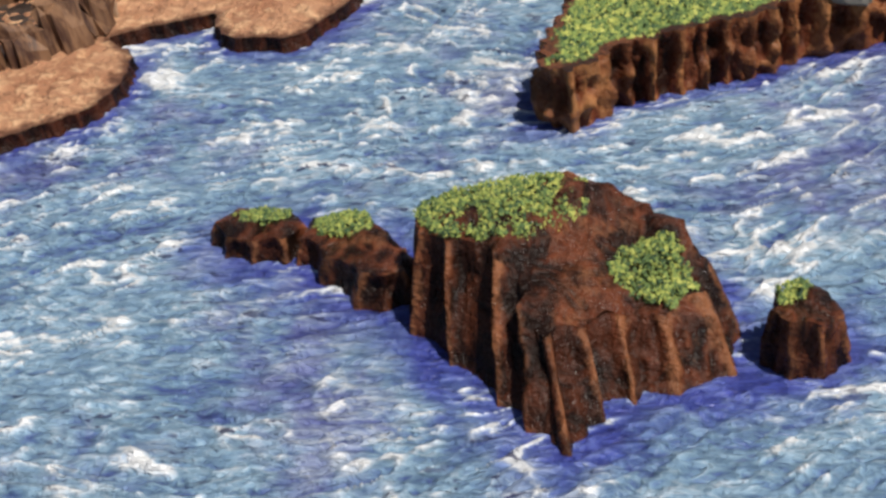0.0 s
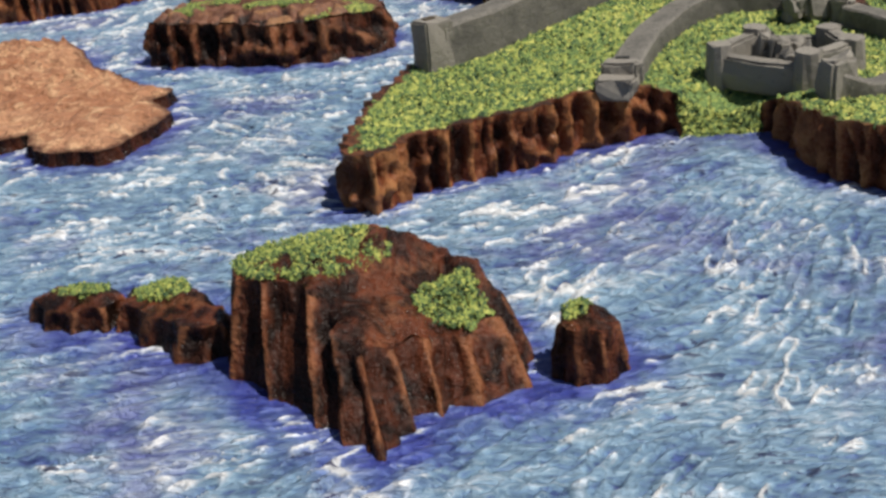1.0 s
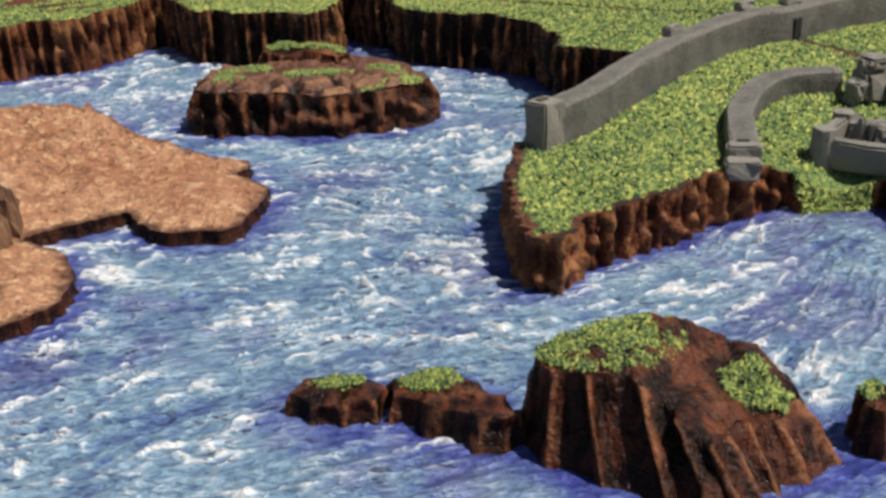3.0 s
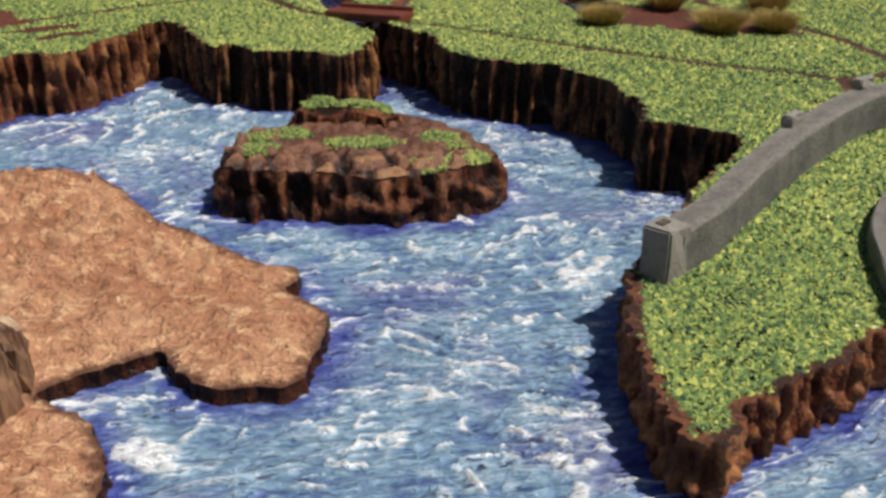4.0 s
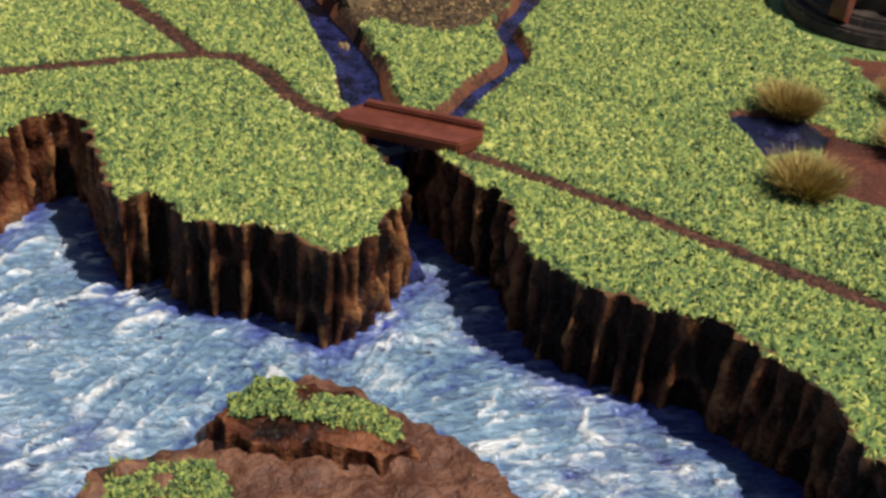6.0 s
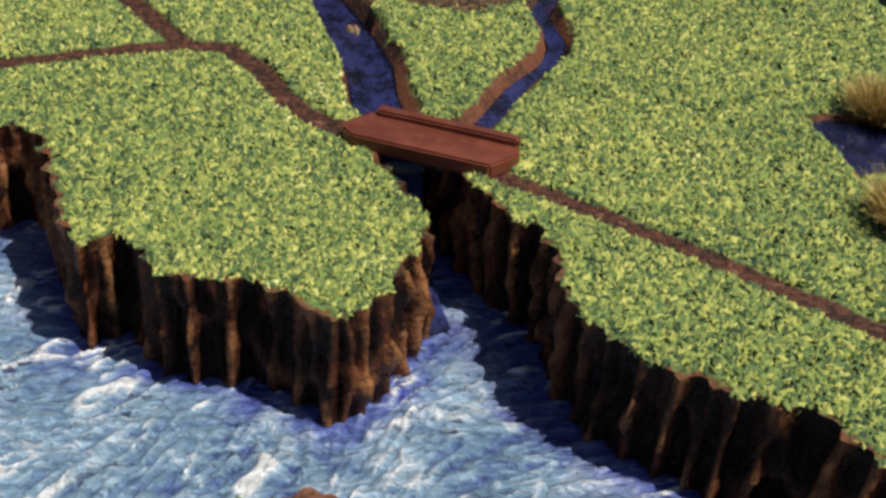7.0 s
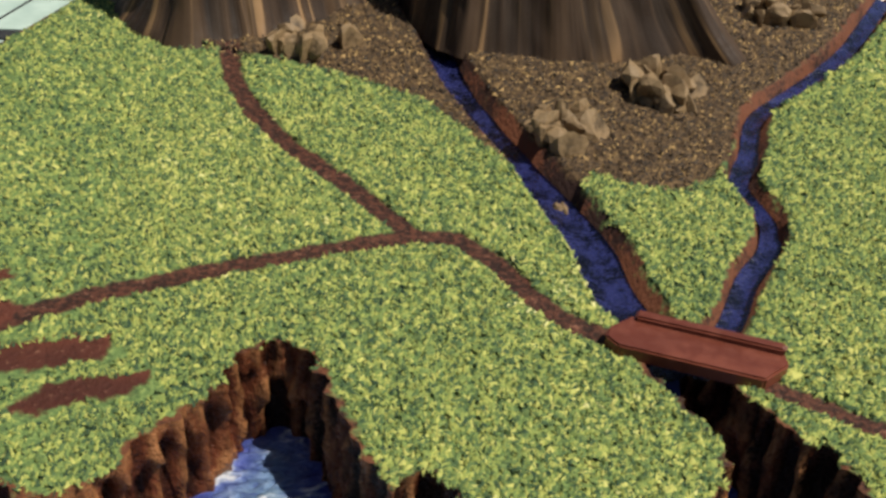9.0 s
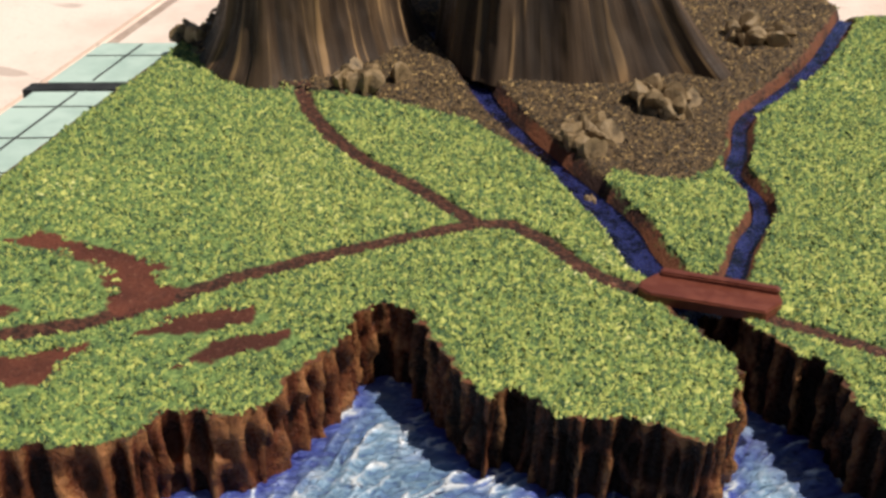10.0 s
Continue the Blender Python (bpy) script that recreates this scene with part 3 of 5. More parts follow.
def slab_between(corners, z0, z1, bevel=0.0):
    """An upright prism over a plan quadrilateral."""
    bm = bmesh.new()
    lo = [bm.verts.new((x, y, z0)) for x, y in corners]
    hi = [bm.verts.new((x, y, z1)) for x, y in corners]
    bm.faces.new(lo[::-1]), bm.faces.new(hi)
    for i in range(4):
        bm.faces.new((lo[i], lo[(i + 1) % 4], hi[(i + 1) % 4], hi[i]))
    if bevel:
        bmesh.ops.bevel(bm, geom=bm.edges[:], offset=bevel, segments=2, affect="EDGES")
    return bm


def build_boards():
    """Teal boards lying against the model's side, with scored lines and a dark seam between them, and the model's own base."""
    u, v, far = np.array((0.40, 0.917)), np.array((1.0, -0.06)), np.array((-2.12, 9.93))

    def at(along, across):
        return tuple(far - u * along + v * across)
    for a, b in ((0.0, 0.58), (0.68, 4.2)):
        ob = thing("side_board", 0, 0, 0, "pale teal painted board with scored lines beside the model", "board", "side boards")
        part("panel", slab_between([at(b, 0), at(b, 0.50), at(a, 0.525), at(a, 0)], -0.42, 0.20, 0.012), TEAL, ob)
        for s in np.arange(a + 0.2, b - 0.05, 0.36):
            part("scored_line", slab_between([at(s + 0.008, 0.02), at(s + 0.008, 0.49), at(s, 0.49), at(s, 0.02)], 0.19, 0.2035), DARK, ob)
        part("scored_line", slab_between([at(b - 0.03, 0.225), at(b - 0.03, 0.236), at(a + 0.03, 0.236), at(a + 0.03, 0.225)], 0.19, 0.2035), DARK, ob)
    ob = thing("seam_strip", 0, 0, 0, "black strip lying in the seam between two boards", "strip")
    part("strip", slab_between([at(0.675, -0.05), at(0.675, 0.50), at(0.585, 0.50), at(0.585, -0.05)], -0.42, 0.203), DARK, ob)
    ob = thing("model_base", 0, 0, 0, "raw brown base board under the terrain model", "board")
    part("panel", slab_between([(-3.25, -0.25), (3.6, -0.25), (3.6, 6.0), (-3.25, 6.0)], -0.42, -0.075, 0.01), FOAM, ob)
    part("panel", slab_between([(-1.9, 6.02), (4.2, 6.02), (4.2, 9.7), (-1.9, 9.7)], -0.42, -0.075, 0.01), FOAM, ob)


def build_land():
    coast = np.concatenate([COAST, COAST2[1:]])
    cut = []
    for a, b in zip(BORDER[:-1], BORDER[1:]):
        k = max(int(math.dist(a, b) / 0.06), 1)
        cut += [(a[0] + (b[0] - a[0]) * i / k, a[1] + (b[1] - a[1]) * i / k) for i in range(k)]
    cut = np.array([(4.3, 2.1 + 7.7 * i / 100) for i in range(1, 100)] + cut)
    line = np.concatenate([coast, cut])
    natural = np.r_[np.ones(len(coast)), np.zeros(len(cut))]
    natural = np.convolve(np.r_[natural[-6:], natural, natural[:6]], np.ones(13) / 13, "valid")
    # rough the coast a little at two scales
    out, s = rim(line, True, 0, 0, 0, 0)
    line = line + out * (natural * (0.05 * (fbm(s * 5, s * 0, 3, 40) - 0.5)))[:, None]
    h = land_fields(line)[0]
    low = ramp01(h, 0.06, 0.2)
    bay = ramp01(line[:, 0], 1.66, 1.74) * (1 - ramp01(line[:, 0], 1.92, 1.99)) * (line[:, 1] < 3.6)
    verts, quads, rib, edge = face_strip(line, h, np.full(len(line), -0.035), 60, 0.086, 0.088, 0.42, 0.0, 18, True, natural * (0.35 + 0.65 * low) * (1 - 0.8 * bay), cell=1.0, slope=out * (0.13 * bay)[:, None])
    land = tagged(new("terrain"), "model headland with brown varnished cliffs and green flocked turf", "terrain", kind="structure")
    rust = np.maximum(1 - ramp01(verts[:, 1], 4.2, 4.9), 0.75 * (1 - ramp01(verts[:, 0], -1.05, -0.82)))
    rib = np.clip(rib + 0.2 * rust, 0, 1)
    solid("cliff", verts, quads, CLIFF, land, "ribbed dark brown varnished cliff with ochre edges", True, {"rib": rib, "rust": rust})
    grid = grid_inside(line, 0.06, 3)
    grid = grid[(away(grid, STREAM_L) / stream_scale(grid[:, 1]) > 0.13) & (away(grid, STREAM_R) > 0.10)]
    inner = [grid]
    for path, offs in ((STREAM_L, (0, 0.03, 0.056, 0.082, 0.12)), (STREAM_R, (0, 0.018, 0.034, 0.054, 0.09))) + tuple((r, (0, 0.03, 0.05)) for r in ROADS):
        c = spline(path, 0.035)
        o, _ = rim(c, False, 0, 0, 0, 0)
        if path is STREAM_L:
            o = o * stream_scale(c[:, 1])[:, None]
        for k in offs:
            inner += [c + o * k] if k == 0 else [c + o * k, c - o * k]
    for poly in MUDS + [PONDS, SCREE]:
        c = spline(poly, 0.05, True)
        o, _ = rim(c, True, 0, 0, 0, 0)
        inner += [c, c + o * 0.03, c - o * 0.03]
    inner = np.concatenate(inner)
    inner = inner[inside(inner, edge[:, :2])]
    xy, tris = cdt([edge[:, :2]], inner)
    h2, road, mud, scree, bank = land_fields(xy)
    rimd = away(xy, edge[::2, :2], True) - 0.012 - 0.028 * (xy[:, 1] < 4.3) * (xy[:, 0] < 1.6) + 0.2 * ((xy[:, 0] > 1.69) & (xy[:, 0] < 1.96) & (xy[:, 1] < 3.6))
    bank = np.minimum(bank, rimd)
    # the sheet meets the cliff's edge at the edge's own height
    solid("turf", np.c_[xy, h2], tris, TURF, land, "brown roads, scree and soil painted under the flock", True,
          {"road": road, "mud": mud, "scree": scree, "bank": bank})
    rng = np.random.default_rng(9)
    pts = np.concatenate([rng.uniform((-3.0, 2.2), (3.4, 9.9), (430000, 2)), rng.uniform((-1.4, 5.9), (2.0, 8.6), (110000, 2))])
    pts = pts[inside(pts, edge[::2, :2])]
    h3, road, mud, scree, bank = land_fields(pts)
    shy = 0.05 * (fbm(pts[:, 0] * 14, pts[:, 1] * 14, 2, 71) - 0.5)
    lip = away(pts, edge[::3, :2], True) + 0.07 * (fbm(pts[:, 0] * 15, pts[:, 1] * 15, 2, 33) - 0.5)
    lip = lip - 0.028 * (pts[:, 1] < 4.3) * (pts[:, 0] < 1.6)
    ok = (road > 0.004 + 0.3 * shy) & (mud > 0.006 + 3.4 * shy) & (scree > 0.5 * shy) & (bank > 0.4 * shy) & (lip > 0.006)
    for c, r in KEEP_CLEAR:
        ok &= np.linalg.norm(pts - np.array(c), axis=1) > r
    v, f = flakes(np.c_[pts[ok], h3[ok]], (0.0062, 0.0138), 12, -0.002)
    solid("flock", v, f, FLOCK, land, "mixed green and yellow flock", kind="stuff")
    # the steep grassy bank below the keep
    q = verts[quads]
    q = q[((q[:, :, 0] > 1.69) & (q[:, :, 0] < 1.96) & (q[:, :, 1] > 3.1) & (q[:, :, 1] < 3.5)).all(axis=1)]
    pick = q[rng.integers(0, len(q), 6500)]
    w = rng.dirichlet((1, 1, 1, 1), 6500)
    v, f = flakes((pick * w[:, :, None]).sum(axis=1) + (0, -0.006, 0.002), (0.007, 0.014), 13)
    solid("bank_flock", v, f, FLOCK, land, "green flock on the steep bank", kind="stuff")
    gp = rng.uniform((-1.7, 7.8), (2.1, 10.3), (80000, 2))
    hh, road, mud, scree, bank = land_fields(gp)
    ok = (scree < 0.02) & (bank > 0.0) & inside(gp, edge[::3, :2])
    v, f = flakes(np.c_[gp[ok], hh[ok]], (0.004, 0.011), 14, -0.002)
    solid("scree_chips", v, f, CHIPS, land, "brown gravel chips", kind="stuff")
    for path, w, depth in ((STREAM_L, 0.060, 0.078), (STREAM_R, 0.036, 0.055)):
        c = spline(path, 0.03)
        z = 0.31 + 0.05 * ramp01(c[:, 1], 8.6, 9.6) - depth - 0.01
        ribbon("stream", c, z, w * (stream_scale(c[:, 1]) if path is STREAM_L else 1 + 0 * z) * (0.88 + 0.3 * fbm(c[:, 1] * 6, c[:, 0] * 6, 2, 21)), STREAM, land, "glossy dark blue painted stream")
    c = spline([(0.20, 7.2), (0.225, 7.06), (0.235, 6.96), (0.25, 6.84), (0.27, 6.70), (0.29, 6.6)], 0.02)
    z = 0.25 * ramp01(c[:, 1], 6.86, 7.12) - 0.012
    ribbon("stream", c, z, 0.05 + 0.0 * z, FALL, land, "glossy dark blue painted stream falling to the sea")
    c = spline(PONDS, 0.02, True)
    xy, tris = cdt([c], grid_inside(c, 0.016, 2))
    solid("pond", np.c_[xy, 0.281 + 0.026 * vn(xy[:, 0] * 30, xy[:, 1] * 30, 77)], tris, POND, land, "small glossy dark pond", True)
    return edge


def ribbon(name, c, z, w, material, parent, label):
    o, s = rim(c, False, 0, 0, 0, 0)
    wob = (w * (0.85 + 0.3 * fbm(s * 6, s * 0, 2, 21))) if np.isscalar(w) else w
    cols = []
    for k in (-1.0, -0.5, 0.0, 0.5, 1.0):
        cols.append(np.c_[c + o * (k * wob)[:, None], z + 0.006 * vn(s * 12, s * 0 + k * 2, 4) + 0.01 * abs(k)])
    n = len(c)
    i = np.arange(n - 1)
    quads = np.concatenate([np.c_[k * n + i, k * n + i + 1, (k + 1) * n + i + 1, (k + 1) * n + i] for k in range(4)])
    return solid(name, np.concatenate(cols), quads, material, parent, label, True)


WAVE_RUN = [(0.0, 4.6, 15), (-0.43, 4.94, 26), (0.87, 5.76, 2), (1.3, 5.07, -24), (-1.1, 6.07, 33), (1.94, 2.36, 40), (1.36, 1.4, 48), (1.25, 3.06, 23), (0.0, 2.06, 13), (0.0, 3.87, -21),
            (0.66, 1.44, 32), (-0.73, 6.54, 45), (-0.3, 6.15, 62), (0.1, 3.0, 5), (-1.0, 2.2, 8)]


def brushed(x, y, c, s, freq, reach, taps, seed):
    """Noise smeared along the stroke direction, stretched to an even spread about 0."""
    total = 0.0
    for k in np.linspace(-reach, reach, taps):
        total = total + vn((x + k * c) * freq + 40, (y + k * s) * freq + 40, seed)
    total = total - total.mean()
    return total / total.std()


def wave_sheet(x, y):
    """Height and ridge value of the plaster: long strokes, short strokes and curls."""
    w = np.stack([1 / ((x - px) ** 2 + (y - py) ** 2 + 0.05) ** 1.5 for px, py, _ in WAVE_RUN])
    turn = (w * np.radians([a for _, _, a in WAVE_RUN])[:, None]).sum(axis=0) / w.sum(axis=0)
    turn = turn + 1.3 * (fbm(x * 1.6, y * 1.6, 2, 83) - 0.5) + 0.7 * (fbm(x * 5, y * 5, 2, 84) - 0.5)
    c, s = np.cos(turn), np.sin(turn)
    long = brushed(x, y, c, s, 10, 0.20, 17, 101)
    short = brushed(x, y, c, s, 30, 0.085, 13, 102)
    hair = brushed(x, y, c, s, 62, 0.05, 11, 103)
    curl = fbm(x * 24, y * 24, 3, 104) - 0.5
    broken = ramp01(fbm(x * 15, y * 15, 2, 88), 0.36, 0.60)
    mask = ramp01(fbm(x * 3.4, y * 3.4, 3, 91), 0.46, 0.60)
    mask2 = ramp01(fbm(x * 6.0, y * 6.0, 3, 92), 0.46, 0.60)
    line = np.exp(-(long / 0.17) ** 2) * mask * broken
    line2 = np.exp(-(short / 0.30) ** 2) * mask2 * (0.3 + 0.7 * broken)
    stroke = 0.35 + 0.65 * ramp01(fbm(x * 2.4, y * 2.4, 2, 96), 0.40, 0.58)
    z = 0.003 * long + 0.016 * line + 0.014 * line2 + 0.0058 * hair * stroke + 0.010 * curl * (1.2 - stroke) + 0.02 * (fbm(x * 1.3, y * 2.1, 2, 87) - 0.5)
    ridge = 0.42 + 0.03 * long + 0.68 * line + 0.50 * line2 + 0.06 * hair * stroke + 0.20 * curl
    return z, ridge


def build_water(outlines, land_edge):
    """Painted plaster sea: a relief sheet of brushed wave ridges, finer where the islands lie."""
    gx = np.concatenate([np.arange(-3.3, -1.5, 0.03), np.arange(-1.5, 2.1, 0.0066), np.arange(2.1, 3.7, 0.03)])
    gy = np.concatenate([np.arange(-0.3, 1.1, 0.03), np.arange(1.1, 3.3, 0.0066), np.arange(3.3, 6.9, 0.0078), np.arange(6.9, 7.3, 0.02)])
    X, Y = np.meshgrid(gx, gy)
    x, y = X.ravel(), Y.ravel()
    shore = np.full(len(x), 9.0)
    p = np.c_[x, y]
    for o in outlines:
        o = o[::3]
        lo, hi = o.min(axis=0) - 0.3, o.max(axis=0) + 0.3
        near = (x > lo[0]) & (x < hi[0]) & (y > lo[1]) & (y < hi[1])
        shore[near] = np.minimum(shore[near], signed(p[near], o))
    nx, ny = len(gx), len(gy)
    i, j = np.meshgrid(np.arange(nx - 1), np.arange(ny - 1))
    q = (j * nx + i).ravel()
    quads = np.c_[q, q + 1, q + nx + 1, q + nx]
    quads = quads[(shore > -0.1)[quads].any(axis=1)]
    used = np.unique(quads)
    remap = np.full(len(x), -1)
    remap[used] = np.arange(len(used))
    x, y, shore = x[used], y[used], shore[used]
    z, ridge = wave_sheet(x, y)
    z = z * (0.35 + 0.65 * ramp01(shore, 0.0, 0.12)) - 0.012 + 0.055 * np.exp(-((x - 1.85) ** 2 / 0.10 + (y - 3.2) ** 2 / 0.10))
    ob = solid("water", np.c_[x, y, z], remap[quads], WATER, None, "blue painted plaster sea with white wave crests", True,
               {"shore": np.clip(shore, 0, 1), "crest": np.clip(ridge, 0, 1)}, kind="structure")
    tagged(ob, category="water")
    return ob


def islet(name, ctrl, height, label, category, seed, material, depth=0.05, wave=0.1, lean=0.05, step=0.01, patches=(), group="", foot=-0.035, levels=9, grid=0.03, lip=0.35, base_z=0.0, bow=1.0, crown=None, top_material=None):
    """A free-standing rock: ribbed sides, uneven top, and flocked patches on it. ctrl is the foot line, counter-clockwise; height a function of plan points."""
    c = np.mean(np.array(ctrl), axis=0)
    if crown:
        both = spline([(x - c[0], y - c[1], a - c[0], b - c[1]) for (x, y), (a, b) in zip(ctrl, crown)], step, True)
        foot_line, line, lean = both[:, :2], both[:, 2:], 0.0
    else:
        line = spline([(x - c[0], y - c[1]) for x, y in ctrl], step, True)
    out, s = rim(line, True, 0, 0, 0, 0)
    line = line + out * (0.035 * (fbm(s * 7, s * 0, 3, seed + 9) - 0.5) - lean)[:, None]
    slope = foot_line - line if crown else None
    ob = thing(name, c[0], c[1], base_z, label, category, group)
    h = height(line + c)
    verts, quads, rib, edge = face_strip(line, h, np.full(len(line), foot), seed, wave, depth, lip, 0.012, levels, True, None, lean, bow, 0.9 if name == "rocky_islet" else 0.0, slope)
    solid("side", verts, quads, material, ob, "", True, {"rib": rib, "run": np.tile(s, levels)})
    xy, tris = cdt([edge[:, :2]], grid_inside(edge[:, :2], grid, seed))
    inset = np.clip(away(xy, edge[:, :2], True) / 0.04, 0, 1)
    top = height(xy + c) + (0.05 * (fbm(xy[:, 0] * 9, xy[:, 1] * 9, 3, seed + 4) - 0.5) + 0.02 * (1 - np.abs(2 * vn(xy[:, 0] * 22, xy[:, 1] * 22, seed + 7) - 1)) ** 2) * inset
    rib = np.clip(0.5 + 0.8 * (fbm(xy[:, 0] * 14, xy[:, 1] * 14, 3, seed + 5) - 0.35), 0, 1)
    if top_material:
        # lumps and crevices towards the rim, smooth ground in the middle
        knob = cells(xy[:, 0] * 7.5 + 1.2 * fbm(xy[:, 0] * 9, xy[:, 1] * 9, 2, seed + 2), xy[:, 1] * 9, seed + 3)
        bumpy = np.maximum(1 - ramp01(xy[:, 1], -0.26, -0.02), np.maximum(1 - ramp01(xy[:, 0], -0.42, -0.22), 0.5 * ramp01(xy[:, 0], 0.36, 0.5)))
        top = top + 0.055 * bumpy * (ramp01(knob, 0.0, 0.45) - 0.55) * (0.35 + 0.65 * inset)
        # low rib in the crevices carries their painted shade
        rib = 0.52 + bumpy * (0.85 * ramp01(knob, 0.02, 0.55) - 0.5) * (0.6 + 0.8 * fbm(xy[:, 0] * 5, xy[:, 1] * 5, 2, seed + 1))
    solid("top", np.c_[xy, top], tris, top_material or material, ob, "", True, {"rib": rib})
    rng = np.random.default_rng(seed)
    for k, (px, py, rx, ry, turn) in enumerate(patches):
        n = int(120000 * rx * ry) + 200
        u = rng.uniform(-1, 1, (n, 2))
        r = np.linalg.norm(u, axis=1)
        u = 1.12 * u[r < 0.66 + 0.7 * (fbm(u[:, 0] * 2.6 + 5 * k, u[:, 1] * 2.6, 3, seed) - 0.12)]
        a = math.radians(turn)
        q = np.c_[u[:, 0] * rx * math.cos(a) - u[:, 1] * ry * math.sin(a), u[:, 0] * rx * math.sin(a) + u[:, 1] * ry * math.cos(a)] + np.array((px, py)) - c
        q = q[inside(q, edge[:, :2] * 1.02)]
        dome = 0.02 * np.clip(1 - np.linalg.norm((q + c - (px, py)) / max(rx, ry), axis=1) ** 2, 0, 1)
        v, f = flakes(np.c_[q, height(q + c) + 0.007 + 0.8 * dome], (0.004, 0.0078), seed + k, 0.0)
        v2, f2 = flakes(np.c_[q, height(q + c) + 0.008], (0.005, 0.009), seed + k + 50, -0.002)
        solid("grass_patch", np.concatenate([v, v2]), np.concatenate([f, f2 + len(v)]), FLOCK, ob, "tuft of green and yellow flock")
    return ob, (foot_line if crown else line + out * lean) + c


# ---- castle ----
def jitter(bm, amount, seed):
    rng = random.Random(seed)
    for v in bm.verts:
        v.co += Vector((rng.uniform(-1, 1), rng.uniform(-1, 1), rng.uniform(-1, 1))) * amount


def block(sx, sy, sz, seed, bevel=0.008, rough=0.004, turn=0.0, at=(0, 0, 0)):
    """A worn block of stone, its foot at z = 0."""
    bm = bmesh.new()
    bmesh.ops.create_cube(bm, size=1.0)
    for v in bm.verts:
        v.co = Vector((v.co.x * sx, v.co.y * sy, (v.co.z + 0.5) * sz))
    bmesh.ops.subdivide_edges(bm, edges=bm.edges[:], cuts=1, use_grid_fill=True)
    jitter(bm, rough, seed)
    bmesh.ops.bevel(bm, geom=[e for e in bm.edges if e.calc_face_angle(0) > 0.6], offset=bevel, segments=2, affect="EDGES")
    bmesh.ops.transform(bm, matrix=Matrix.Translation(at) @ Matrix.Rotation(math.radians(turn), 4, "Z"), verts=bm.verts)
    return bm


def ground_z(x, y):
    return float(land_fields(np.array([(x, y)]))[0][0])


def curved_wall(c, thick, height, base, seed, step=0.025):
    """A solid wall along a plan curve. c: points (x, y); height and base by point."""
    c = spline([(x, y, h, b) for (x, y), h, b in zip(c, height, base)], step)
    xy, h, b = c[:, :2], c[:, 2], c[:, 3]
    o, s = rim(xy, False, 0, 0, 0, 0)
    prof = [(-0.5, 0.0), (-0.49, 0.5), (-0.47, 0.92), (-0.40, 1.0), (0.0, 1.0), (0.40, 1.0), (0.47, 0.92), (0.49, 0.5), (0.5, 0.0)]
    rows = []
    for k, (u, t) in enumerate(prof):
        wob = 0.006 * (fbm(s * 9, s * 0 + k, 2, seed + k) - 0.5)
        z = np.where(t > 0, b + h * t + 0.008 * (fbm(s * 7, s * 0 + k * 0.3, 3, seed) - 0.5), b - 0.03)
        rows.append(np.c_[xy + o * (u * thick + wob)[:, None], z])
    n, m = len(xy), len(prof)
    verts = np.concatenate(rows)
    faces = [(k * n + i, k * n + i + 1, (k + 1) * n + i + 1, (k + 1) * n + i) for k in range(m - 1) for i in range(n - 1)]
    faces += [tuple(k * n for k in range(m)), tuple(k * n + n - 1 for k in reversed(range(m)))]
    bm = bmesh.new()
    vs = [bm.verts.new(v) for v in verts]
    for f in faces:
        bm.faces.new([vs[i] for i in f])
    return bm


